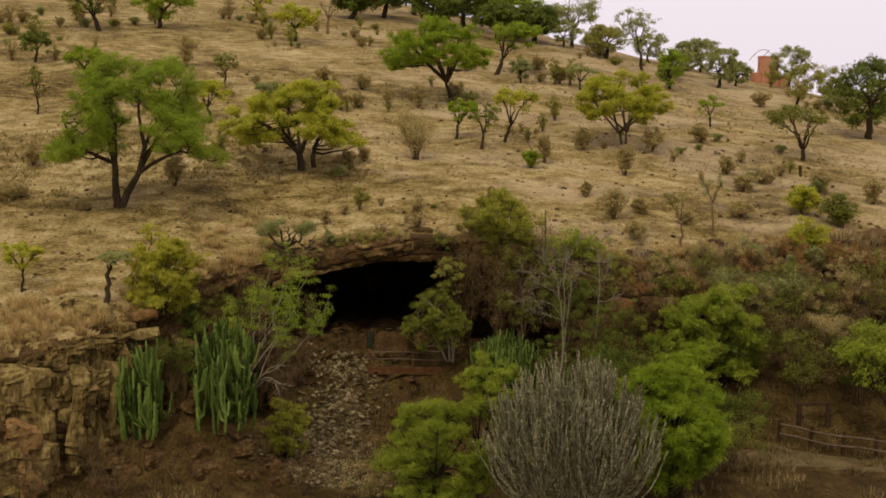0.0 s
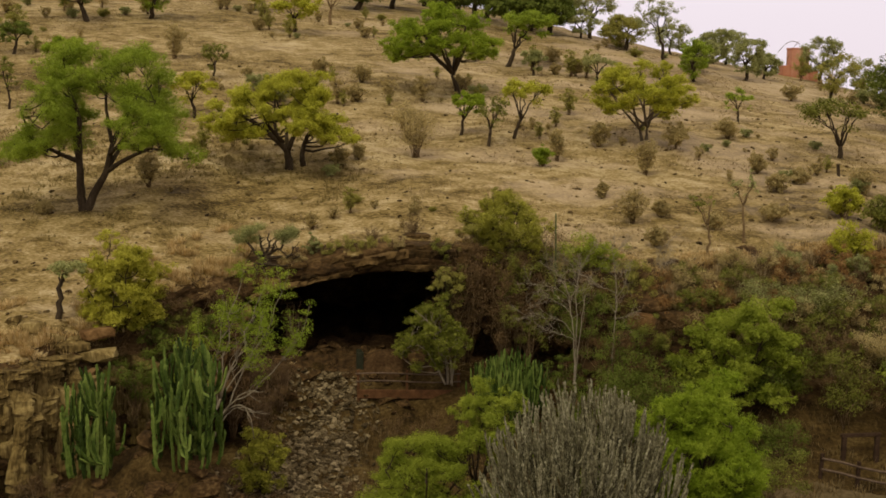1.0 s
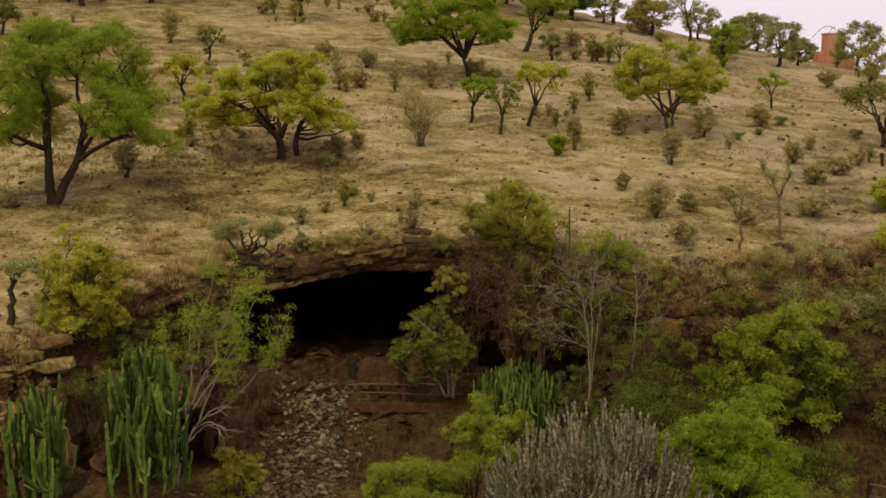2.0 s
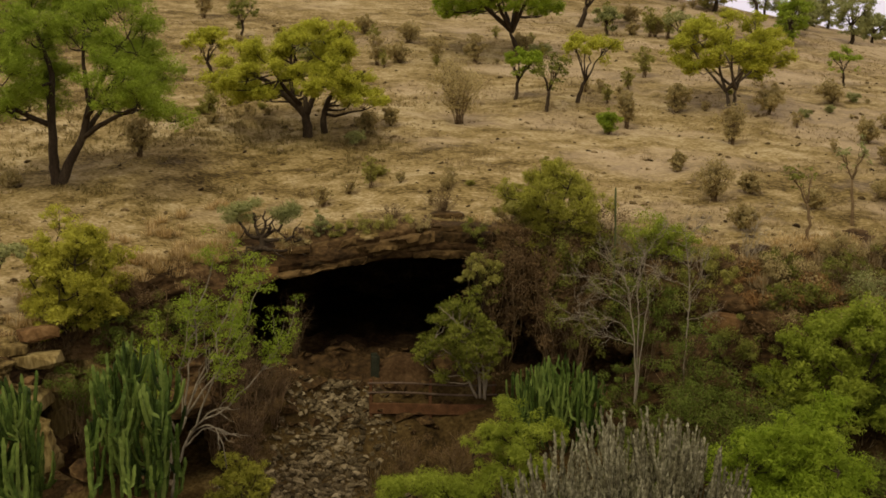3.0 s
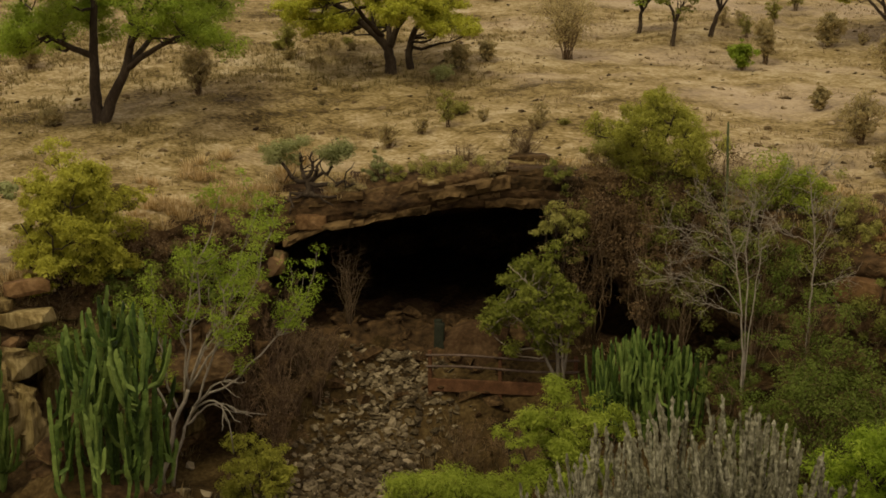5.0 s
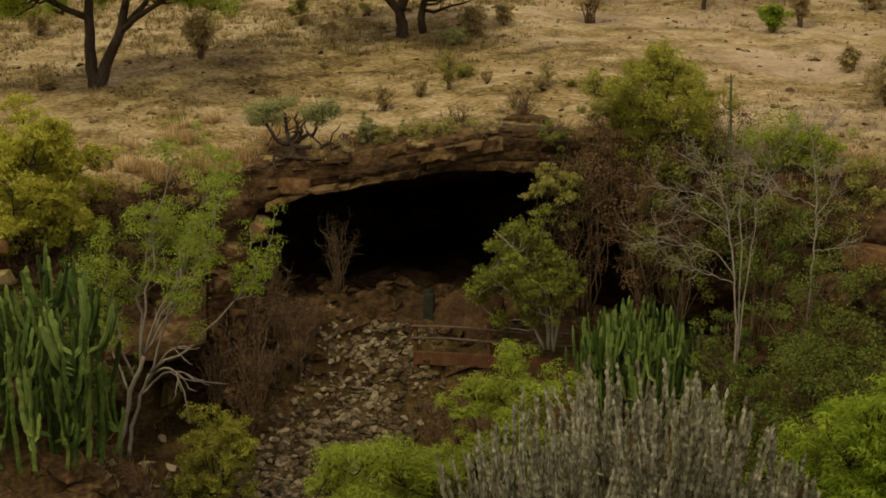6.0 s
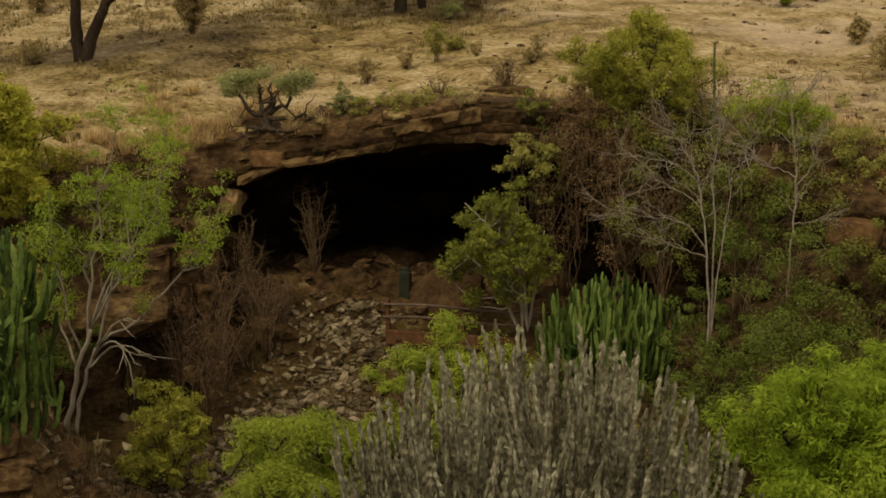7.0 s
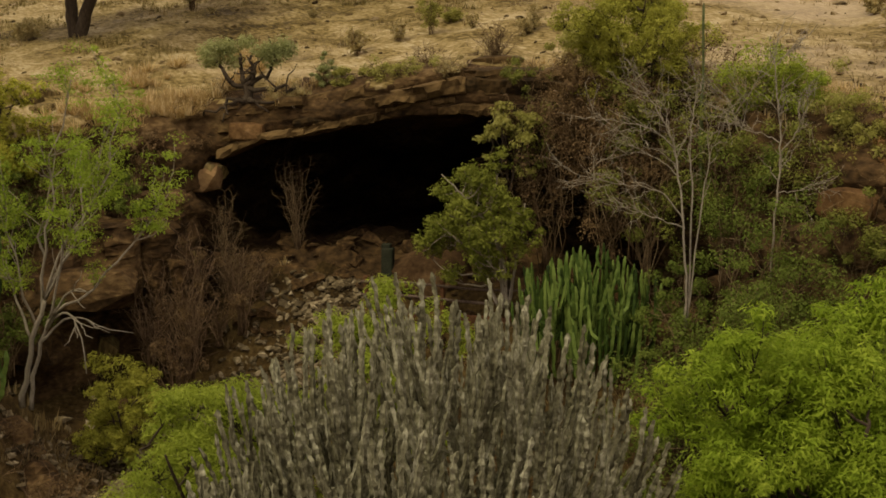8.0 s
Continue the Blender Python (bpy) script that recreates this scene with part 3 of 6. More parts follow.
def spread_tree(name, label, x, y, arms, crown, leaf, bark=None, seed=1, pads=30, pad_r=0.7, each=16, per=60, leaf_size=0.09,
                flat=0.5, clump=0.24, low=-0.2, inner=0.35, spray=0.5, wide=0.6, tip=0.014, group="hill trees", z=None, lump=0.16, droop=0.3):
    """A tree on given limbs, each a line of points and a foot radius, that hold separate pads of leaves; crown: centre, half
    widths across and in depth, height above and below the centre."""
    rng = np.random.default_rng(seed)
    bark = bark or M_BARK
    z = drop(x, y) - 0.06 if z is None else z
    t = thing(name, x, y, z, label, "tree", group)
    lines = []
    for k, (pts, r0) in enumerate(arms):
        pts = np.array(pts, float)
        u = np.linspace(0, len(pts) - 1, 5 * len(pts))
        line = np.stack([np.interp(u, np.arange(len(pts)), pts[:, i]) for i in range(3)], 1)
        for i in range(2):
            line[1:-1] = (line[:-2] + line[1:-1] * 2 + line[2:]) / 4
        line[2:] += np.cumsum(rng.normal(0, 0.014, (len(line) - 2, 3)), 0)
        rad = r0 * np.linspace(1.1, 0.34, len(line))
        b = Build()
        b.tube(line, rad, 8)
        lines.append((line, rad, part("trunk" if pts[0, 2] < 0.1 else "limb", b, bark, t, smooth=True)))
    cx, cy, cz, hx, hy, up, down = crown
    heads, tries = [], 0
    gap = 1.15 * pad_r
    while len(heads) < pads and tries < 5000:
        tries += 1
        d = rng.normal(0, 1, 3)
        d /= np.linalg.norm(d)
        if d[2] < low - droop * (abs(d[0]) + 0.25 * abs(d[1])):
            continue
        r = 1.0 - inner * rng.random() ** 2.0
        r *= 0.94 + lump * float(vnoise(d * 2.3 + seed))
        q = np.array([cx + d[0] * hx * r, cy + d[1] * hy * r, cz + d[2] * (up if d[2] > 0 else down) * r])
        if all(np.linalg.norm((q - h) * (1, 1, 1.5)) > gap for h in heads):
            heads.append(q)
        elif tries % 60 == 0:
            gap *= 0.94
    spots, nodes, radii = [], np.concatenate([l[3:] for l, r, o in lines]), np.concatenate([r[3:] for l, r, o in lines])
    holders = [o for l, r, o in lines for k in l[3:]]
    for h in heads:
        b = Build()
        cost = np.linalg.norm(nodes - h, axis=1) + 0.8 * np.clip(nodes[:, 2] - h[2] + 0.5, 0, None)
        j = int(np.argmin(cost))
        ln = np.linalg.norm(h - nodes[j])
        root = h - (0, 0, pad_r * flat * 0.6)
        bough = bend(nodes[j], root, (0.06 * (h[0] - nodes[j][0]), 0.06 * (h[1] - nodes[j][1]), -0.07 * ln), rng, 7, 0.06)
        rr = np.linspace(max(tip * 1.5, min(radii[j] * 0.65, 0.02 + 0.018 * ln)), tip, 7)
        b.tube(bough, rr, 5)
        size = pad_r * rng.uniform(0.75, 1.25)
        for k in range(each):
            o = rng.normal(0, 1, 3)
            o *= rng.random() ** 0.4 / np.linalg.norm(o)
            q = h + o * size * np.array([1, 1, flat])
            spots.append(q)
            if k % 2 == 0:
                i = rng.integers(4, 7)
                b.tube(bend(bough[i], q, (0, 0, -0.03), rng, 4, 0.08), np.linspace(tip * 0.8, tip * 0.4, 4), 3)
        part("bough", b, bark, holders[j], smooth=True)
    b = Build()
    leaves(b, spots, clump * rng.uniform(0.7, 1.4, len(spots)), per, leaf_size, rng, 0.65, spray=spray, wide=wide)
    part("crown", b, leaf, t)
    return t


def fan_arms(n, fork, reach, top, r, seed, lean=0.0, trunks=1):
    """Limbs for a spreading tree: short trunks that part into n limbs reaching out and up."""
    rng = np.random.default_rng(seed)
    arms = []
    for k in range(trunks):
        o = (k - (trunks - 1) / 2) * 0.5
        f = np.array([o * 0.9 + lean * 0.4, rng.normal(0, 0.05), fork * rng.uniform(0.9, 1.1)])
        arms.append((((o * 0.4, 0, -0.1), (o * 0.6 + lean * 0.1, 0.03, fork * 0.5), tuple(f)), r))
        for i in range(n // trunks):
            a = 6.283 * (i + 0.5 * k + rng.uniform(-0.2, 0.2)) / (n // trunks) + seed
            q = rng.uniform(0.75, 1.05)
            e = np.array([lean + reach * q * math.cos(a), reach * q * math.sin(a), fork + (top - fork) * rng.uniform(0.55, 0.9)])
            m = f + (e - f) * 0.45 + np.array([0, 0, -0.06 * reach]) + rng.normal(0, 0.08 * reach, 3)
            arms.append(((tuple(f - (0, 0, 0.06)), tuple(m), tuple(e)), r * 0.6))
    return arms


def bush(name, label, x, y, height, half, leaf, bark=None, seed=1, stems=14, per=40, clumps=60, leaf_size=0.09, z=None, depth=1.0,
         off=0.0, twig_r=0.014, group="", low=0.15, spread=0.9, category="shrub", clump_r=0.24, bare=0.0, lobes=0, sides=5, side_twigs=5):
    """A many-stemmed shrub: fanning branches with leaf clumps; bare: the share of tips with no leaves."""
    rng = np.random.default_rng(seed)
    bark = bark or M_TWIG
    z = drop(x, y) - 0.05 if z is None else z
    t = thing(name, x, y, z, label, category, group)
    wood, tips = Build(), []
    for s in range(stems):
        a = rng.random() * 6.283
        r = half * spread * math.sqrt(rng.random())
        e = np.array([off + r * math.cos(a), r * depth * math.sin(a),
                      height * (1 - 0.45 * (r / half) ** 2) * rng.uniform(0.72, 1.0)])
        b0 = np.array([rng.normal(0, 0.06 * half), rng.normal(0, 0.06 * half), -0.08])
        line = bend(b0, e, (-0.12 * e[0], -0.12 * e[1], 0.05 * height), rng, 7, 0.07)
        wood.tube(line, np.linspace(twig_r * 1.6, twig_r * 0.5, 7), sides)
        tips.append(e)
        for k in range(side_twigs):
            j = rng.integers(2, 7)
            d = rng.normal(0, 1, 3)
            d[2] = abs(d[2]) * 0.8
            d /= np.linalg.norm(d)
            q = line[j] + d * half * rng.uniform(0.2, 0.5)
            wood.tube(bend(line[j], q, (0, 0, 0.02), rng, 4, 0.1), np.linspace(twig_r * 0.75, twig_r * 0.3, 4), 3)
            if q[2] > low * height:
                tips.append(q)
    part("woody_frame", wood, bark, t, smooth=True)
    if leaf and per:
        tips = np.array(tips)
        if lobes:
            allt = tips[rng.permutation(len(tips))[:lobes]]
        else:
            extra = tips[rng.integers(0, len(tips), max(0, clumps))] + rng.normal(0, 0.1 * half, (max(0, clumps), 3))
            allt = np.vstack([tips, extra])
        allt = allt[rng.random(len(allt)) >= bare]
        allt[:, 2] = np.maximum(allt[:, 2], low * height)
        b = Build()
        leaves(b, allt, half * clump_r * rng.uniform(0.6, 1.3, len(allt)), per, leaf_size, rng, 0.75)
        part("foliage", b, leaf, t)
    return t


def column(b, line, radius, rng, ribs=4, waist=0.55, beads=3):
    """A ribbed succulent stem with waists along a line."""
    line = np.asarray(line, float)
    k = len(line)
    tan = np.gradient(line, axis=0)
    tan /= np.linalg.norm(tan, axis=1)[:, None]
    u = np.cross(tan, [0.31, 0.95, 0.05])
    u /= np.linalg.norm(u, axis=1)[:, None]
    w = np.cross(tan, u)
    m = ribs * 2
    a = np.arange(m) * 2 * np.pi / m + rng.random() * 3
    star = np.where(np.arange(m) % 2 == 0, 1.0, 0.58)
    wave = np.array([waist, 1.0, 1.04])[:beads]
    prof = radius * wave[(np.arange(k) + rng.integers(0, 3)) % beads] * (1 + rng.normal(0, 0.07, k))
    prof[-1] *= 0.45
    ring = u[:, None] * (np.cos(a) * star)[None, :, None] + w[:, None] * (np.sin(a) * star)[None, :, None]
    v = line[:, None] + ring * prof[:, None, None]
    b.loft(v)


def rise(start, ex, ey, h, bow, rng, step=0.06, wobble=0.009):
    """A stem line that leans out and then turns up."""
    n = max(8, int(math.hypot(math.hypot(ex, ey), h) / step))
    t = np.linspace(0, 1, n)[:, None]
    out = t ** bow
    line = np.concatenate([start[0] + ex * out, start[1] + ey * out, start[2] + h * t], 1)
    line[:, :2] += np.cumsum(rng.normal(0, wobble, (n, 2)), 0)
    return line


# ---- trees on the slope ----
spread_tree("acacia_tree", "large spreading tree with feathery mid-green crown and forked dark trunk", -14.8, 1.6, (
    (((0, 0, -0.1), (-0.12, 0, 1.0), (-0.2, 0.1, 2.2), (-0.1, 0.3, 3.8), (-0.7, 0.4, 5.6)), 0.19),
    (((0.08, 0, -0.1), (0.5, -0.1, 0.8), (1.05, -0.2, 1.7), (1.3, -0.2, 3.0), (2.2, 0.2, 4.8)), 0.19),
    (((-0.2, 0.1, 2.1), (-1.0, -0.2, 2.5), (-2.0, -0.6, 3.2), (-2.4, -0.6, 4.2)), 0.1),
    (((1.05, -0.2, 1.7), (1.9, -0.4, 2.2), (3.0, -0.6, 2.7), (4.0, -0.7, 2.5)), 0.1),
    (((1.3, -0.2, 2.9), (0.9, 0.3, 4.2), (0.8, 0.6, 5.9)), 0.09),
    (((1.05, -0.2, 1.7), (1.4, 1.2, 2.8), (1.8, 2.2, 4.2)), 0.1),
    (((-0.2, 0.1, 2.2), (-0.7, 1.4, 3.2), (-0.9, 2.2, 4.6)), 0.1),
    (((1.2, -0.2, 2.4), (2.2, -1.0, 3.4), (3.3, -1.2, 4.6)), 0.08)),
    (1.1, 0, 3.45, 3.35, 3.0, 2.9, 1.9), L_GREEN, seed=3, pads=84, pad_r=0.66, each=18, per=80, leaf_size=0.1, clump=0.29, low=0.42, flat=0.62, inner=0.3, wide=0.42, spray=0.6, droop=1.05, lump=0.42)
spread_tree("acacia_tree", "broad yellow-green umbrella tree with dark forked trunk", -6.8, 7.7, (
    (((0, 0, -0.1), (-0.02, 0, 0.5), (-0.08, 0, 1.0), (-0.6, 0, 1.6), (-1.5, 0.1, 2.3), (-2.5, 0.1, 2.7)), 0.2),
    (((-0.05, 0, 0.95), (0.2, 0, 1.5), (0.6, 0.2, 2.3), (0.8, 0.3, 3.5)), 0.13),
    (((0.65, 0.4, -0.1), (0.5, 0.3, 0.6), (0.75, 0.3, 1.5), (1.6, 0.3, 2.0), (2.3, 0.2, 2.5)), 0.14),
    (((-0.3, 0, 1.3), (-0.9, -0.8, 2.0), (-1.3, -1.6, 2.9)), 0.1),
    (((-0.08, 0, 1.0), (-0.2, 0.9, 2.0), (-0.8, 1.8, 3.2)), 0.1),
    (((0.3, 0.1, 1.7), (0.9, -0.9, 2.3), (1.3, -1.6, 3.0)), 0.08),
    (((-0.6, 0, 1.6), (-0.7, 0, 2.6), (-0.6, 0.2, 3.8)), 0.09)),
    (-0.4, 0, 2.15, 3.2, 2.8, 2.5, 1.0), L_YELLOW, seed=5, pads=76, pad_r=0.52, each=17, per=62, leaf_size=0.1, clump=0.23, low=0.1, droop=1.0, lump=0.4, flat=0.5, inner=0.4)
spread_tree("acacia_tree", "bright green dense-leaved tree with a low bough on the dry slope", 1.4, 24.5, fan_arms(8, 1.3, 2.3, 4.4, 0.2, 7, lean=-0.8),
            (-0.9, 0, 2.9, 3.2, 2.8, 2.3, 1.3), L_BRIGHT, seed=7, pads=40, pad_r=0.7, each=16, per=60, leaf_size=0.13, clump=0.28, low=-0.15, flat=0.6)
spread_tree("acacia_tree", "yellow-green umbrella-shaped acacia with pale forked trunk", 10.85, 15.4, fan_arms(10, 0.8, 2.0, 3.6, 0.105, 9, lean=-0.2, trunks=2),
            (-0.2, 0, 2.25, 2.65, 2.4, 1.95, 1.4), L_YELLOW, bark=M_PALEDARK, seed=9, pads=54, pad_r=0.5, each=15, per=52, leaf_size=0.11, clump=0.23, low=0.1, flat=0.55, inner=0.35, droop=0.9, lump=0.2)
tree("small_tree", "small leaning tree with bright green clumped crown", 1.24, 14.8, 2.4, 0.9, 1.0, 0.5, L_BRIGHT, seed=11, trunk=0.08, clumps=60, per=55, leaf_size=0.12, clump_r=0.22)
tree("small_tree", "thin tree with sparse olive foliage", 2.55, 12.8, 2.7, 0.8, 0.9, 0.3, L_OLIVE, seed=12, trunk=0.08, clumps=50, per=26, leaf_size=0.1, clump_r=0.25)
tree("small_tree", "slender tree with light olive-green crown", 4.05, 14.3, 3.35, 1.4, 1.4, 0.4, L_YELLOW, seed=13, trunk=0.09, clumps=90, per=36, leaf_size=0.11, gap=0.35)
tree("small_tree", "small yellow-green tree behind a larger one", -12.7, 16.6, 2.8, 0.6, 1.3, 0.0, L_YELLOW, seed=14, trunk=0.09, clumps=80, per=40, leaf_size=0.12)
tree("small_tree", "small bright green tree among dry grass", -22.0, 26.7, 2.4, 0.4, 1.6, 0.0, L_BRIGHT, seed=15, trunk=0.1, clumps=90, per=45, leaf_size=0.14)
tree("small_tree", "small dark tree with thin crown", -26.5, 31.7, 2.5, 0.3, 1.4, 0.1, L_DARK, seed=16, trunk=0.1, clumps=60, per=36, leaf_size=0.14)
tree("small_tree", "sparse pale shrub-like tree", -22.8, 18.1, 3.0, 0.4, 0.9, 0.0, L_OLIVE, seed=17, trunk=0.06, clumps=40, per=18, leaf_size=0.12)
tree("small_tree", "thin olive tree with upright branches", -13.0, 25.2, 2.6, 0.3, 1.0, 0.2, L_OLIVE, seed=18, trunk=0.07, clumps=50, per=22, leaf_size=0.12)
tree("small_tree", "thin olive tree among dry grass", -9.3, 18.4, 2.2, 0.3, 1.2, 0.6, L_OLIVE, seed=118, trunk=0.06, clumps=50, per=18, leaf_size=0.12)
tree("small_tree", "twisted dark tree high on the slope", -24.8, 43.9, 4.0, 1.0, 2.6, -0.9, L_DARK, seed=19, trunk=0.18, clumps=120, per=40, leaf_size=0.17)
tree("small_tree", "green spreading tree high on the slope", -20.7, 46.4, 3.6, 0.4, 2.6, 0.6, L_GREEN, seed=20, trunk=0.16, clumps=130, per=40, leaf_size=0.17, gap=0.35)
tree("small_tree", "yellow-green tree high on the slope", -10.0, 43.3, 3.2, 0.5, 1.95, 0.3, L_YELLOW, seed=21, trunk=0.12, clumps=110, per=40, leaf_size=0.16)
tree("small_tree", "pale green tree high on the slope", -14.2, 54.5, 3.2, 0.3, 1.6, 0.4, L_YELLOW, seed=22, trunk=0.12, clumps=70, per=40, leaf_size=0.17)
tree("bare_tree", "leafless grey tree on the slope", -7.7, 49.3, 3.6, 0.6, 1.4, 0.1, None, bark=M_TWIG, seed=23, trunk=0.12, clumps=60, twigs=5)
for k, (tx, ty, th, tw) in enumerate(((3.9, 63.0, 6.0, 4.2), (-3.5, 66.0, 5.2, 3.4), (8.2, 60.0, 5.0, 2.6), (-0.5, 74.0, 6.5, 3.6), (6.2, 55.0, 3.4, 2.0), (1.0, 58.0, 4.4, 2.6), (-6.5, 62.0, 3.6, 2.2), (9.6, 56.5, 3.6, 2.2), (5.0, 69.0, 6.0, 3.4))):
    tree("acacia_tree", "large dark green tree near the crest", tx, ty, th, 0.6, tw, 0.2, L_DARK if k != 2 else L_GREEN, seed=124 + k, trunk=0.22, clumps=260, per=45, leaf_size=0.2, dome=0.2, gather=0.85)
for k, (tx, ty, th, tw) in enumerate(((19.5, 56.0, 3.2, 1.7), (24.2, 57.5, 3.4, 1.7), (26.2, 54.0, 2.0, 1.2), (20.8, 49.0, 2.6, 1.3), (25.2, 48.5, 2.2, 1.4), (34.6, 54.0, 3.2, 1.8), (36.5, 48.0, 3.0, 1.7),
                                      (12.0, 55.5, 2.6, 1.5), (31.5, 40.0, 2.4, 1.5), (33.2, 33.0, 2.6, 1.6), (18.9, 43.5, 2.2, 1.2))):
    tree("small_tree", "small bushy grey-green tree near the crest", tx, ty, th, 0.1, tw, 0.1, L_GREY, seed=150 + k, trunk=0.09, clumps=80, per=50, leaf_size=0.14, dome=0.2, gather=0.85)
tree("small_tree", "leaning dark-trunked tree with deep green crown", 4.9, 36.5, 4.1, 1.6, 2.0, 1.5, L_GREEN, seed=25, trunk=0.15, clumps=130, per=45, leaf_size=0.15)
tree("small_tree", "low round dark green tree", 6.4, 32.6, 1.9, 0.2, 0.95, 0.0, L_GREY, seed=26, trunk=0.08, clumps=60, per=45, leaf_size=0.12)
tree("acacia_tree", "open-crowned tree against the sky", 13.3, 59.5, 5.2, 1.6, 2.5, 0.2, L_GREY, seed=27, trunk=0.15, clumps=110, per=36, leaf_size=0.17, gap=0.45, dome=0.2, gather=0.8, pads=9)
tree("small_tree", "round olive tree on the skyline", 15.0, 51.9, 3.2, 0.1, 2.0, 0.0, L_PALE, seed=28, trunk=0.14, clumps=160, per=45, leaf_size=0.16, dome=0.2, gather=0.8, pads=9)
tree("small_tree", "tall sparse grey-green tree on the skyline", 17.2, 46.9, 5.5, 1.5, 1.9, -0.5, L_GREY, seed=29, trunk=0.11, clumps=110, per=22, leaf_size=0.14, gap=0.35, dome=0.3, gather=0.8, pads=9)
tree("small_tree", "green tree near the crest", 17.8, 38.0, 3.3, 0.2, 1.4, 0.0, L_GREEN, seed=30, trunk=0.1, clumps=90, per=36, leaf_size=0.15, gap=0.35, dome=0.2, gather=0.8, pads=9)
tree("small_tree", "grey-green tree on the skyline", 22.6, 54.1, 3.4, 0.1, 1.6, 0.1, L_GREY, seed=31, trunk=0.11, clumps=100, per=36, leaf_size=0.16, dome=0.2, gather=0.8, pads=9)
tree("small_tree", "dark-limbed tree with grey-green crown", 22.9, 44.7, 3.7, 0.3, 1.7, 0.1, L_GREY, seed=32, trunk=0.12, clumps=110, per=36, leaf_size=0.15, dome=0.2, gather=0.8, pads=9)
tree("small_tree", "dark green tree beside the brick tower", 31.9, 56.5, 4.4, 0.2, 2.0, 0.0, L_GREY, seed=33, trunk=0.14, clumps=120, per=40, leaf_size=0.16, dome=0.2, gather=0.8, pads=9)
tree("small_tree", "sparse dusty olive tree near the brick wall", 27.5, 39.0, 3.8, 0.4, 1.7, 0.5, L_PALE, seed=34, trunk=0.1, clumps=90, per=26, leaf_size=0.14, dome=0.2, gather=0.8, pads=9)
tree("acacia_tree", "dense dark green tree on the skyline", 28.7, 26.5, 5.9, 0.5, 2.6, -0.2, L_DARK, seed=35, trunk=0.2, clumps=200, per=50, leaf_size=0.15, dome=0.2, gather=0.8, pads=9)
tree("small_tree", "low spreading tree with crooked dark limbs", 21.4, 16.3, 3.4, 1.3, 2.3, -0.3, L_OLIVE, seed=36, trunk=0.13, fork=0.2, limbs=6, clumps=110, per=28, leaf_size=0.12, gap=0.4)
tree("small_tree", "grey crooked shrub tree", 10.5, 31.6, 2.2, 0.3, 1.3, -0.1, L_GREY, seed=37, trunk=0.08, clumps=50, per=24, leaf_size=0.12)
tree("small_tree", "small thin green tree", 17.6, 23.7, 2.2, 0.5, 1.0, -0.1, L_GREEN, seed=38, trunk=0.06, clumps=50, per=24, leaf_size=0.11)
tree("sapling", "thin sapling with sparse yellow-green leaves", 10.55, -1.9, 2.65, 1.4, 0.8, -0.2, L_OLIVE, seed=39, trunk=0.05, fork=0.5, clumps=22, per=9, leaf_size=0.1, bark=M_TWIG)
tree("sapling", "thin sapling with grey-green leaf tufts", 12.5, 0.0, 3.1, 1.7, 0.7, 0.0, L_GREY, seed=40, trunk=0.05, fork=0.5, clumps=26, per=10, leaf_size=0.1, bark=M_TWIG)
tree("small_tree", "small tree with pale green flat crown at the rim", -16.8, -7.6, 2.2, 0.9, 1.0, 0.1, L_YELLOW, seed=41, trunk=0.05, clumps=60, per=36, leaf_size=0.1, group="rim trees")
tree("small_tree", "small thick-stemmed tree with a grey-green tuft", -13.2, -8.8, 2.1, 1.4, 0.6, 0.4, L_GREY, seed=42, trunk=0.1, fork=0.6, limbs=3, clumps=24, per=45, leaf_size=0.1, clump_r=0.35, group="rim trees")


def lip_tree():
    """A low tree whose black limbs carry separate leaf tufts."""
    rng = np.random.default_rng(43)
    x, y = -6.7, -3.2
    t = thing("small_tree", x, y, drop(x, y) - 0.05, "low twisted tree with grey-green leaf tufts at the cave's lip", "tree", "rim trees")
    b = Build()
    b.tube(bend((0, 0, -0.1), (0.05, 0, 0.45), (0.05, 0, 0), rng, 6, 0.08), np.linspace(0.13, 0.09, 6), 8)
    part("trunk", b, M_BARK, t, smooth=True)
    for e in ((-0.9, -0.45, -0.3), (0.9, -0.5, -0.2), (-0.3, -0.6, -0.45), (1.5, -0.35, -0.1)):
        b = Build()
        b.tube(bend((0, 0, 0.05), e, (0, -0.1, 0.12), rng, 8, 0.14), np.linspace(0.06, 0.018, 8), 5)
        part("root", b, M_BARK, t, smooth=True)
    tufts = []
    for e, c in (((-0.75, 0.0, 1.0), 3), ((-0.25, 0.3, 1.15), 1), ((0.85, 0.05, 1.05), 3), ((0.45, -0.2, 0.95), 0), ((1.35, 0.0, 0.35), 0), ((0.15, 0.2, 1.2), 0)):
        b = Build()
        line = bend((0.04, 0, 0.4), e, (e[0] * 0.1, 0, -0.1), rng, 8, 0.12)
        b.tube(line, np.linspace(0.075, 0.03, 8), 6)
        for k in range(5):
            i = rng.integers(3, 8)
            q = line[i] + rng.normal(0, 0.22, 3) + (0, 0, 0.1)
            b.tube(bend(line[i], q, (0, 0, 0), rng, 4, 0.15), np.linspace(0.025, 0.008, 4), 4)
        part("limb", b, M_BARK, t, smooth=True)
        for k in range(c * 5):
            tufts.append(np.array(e) + rng.normal(0, 1, 3) * (0.22, 0.22, 0.15) + (0, 0, 0.14))
    b = Build()
    leaves(b, tufts, [0.27] * len(tufts), 190, 0.055, rng, 0.7)
    part("crown", b, L_GREY, t)


lip_tree()

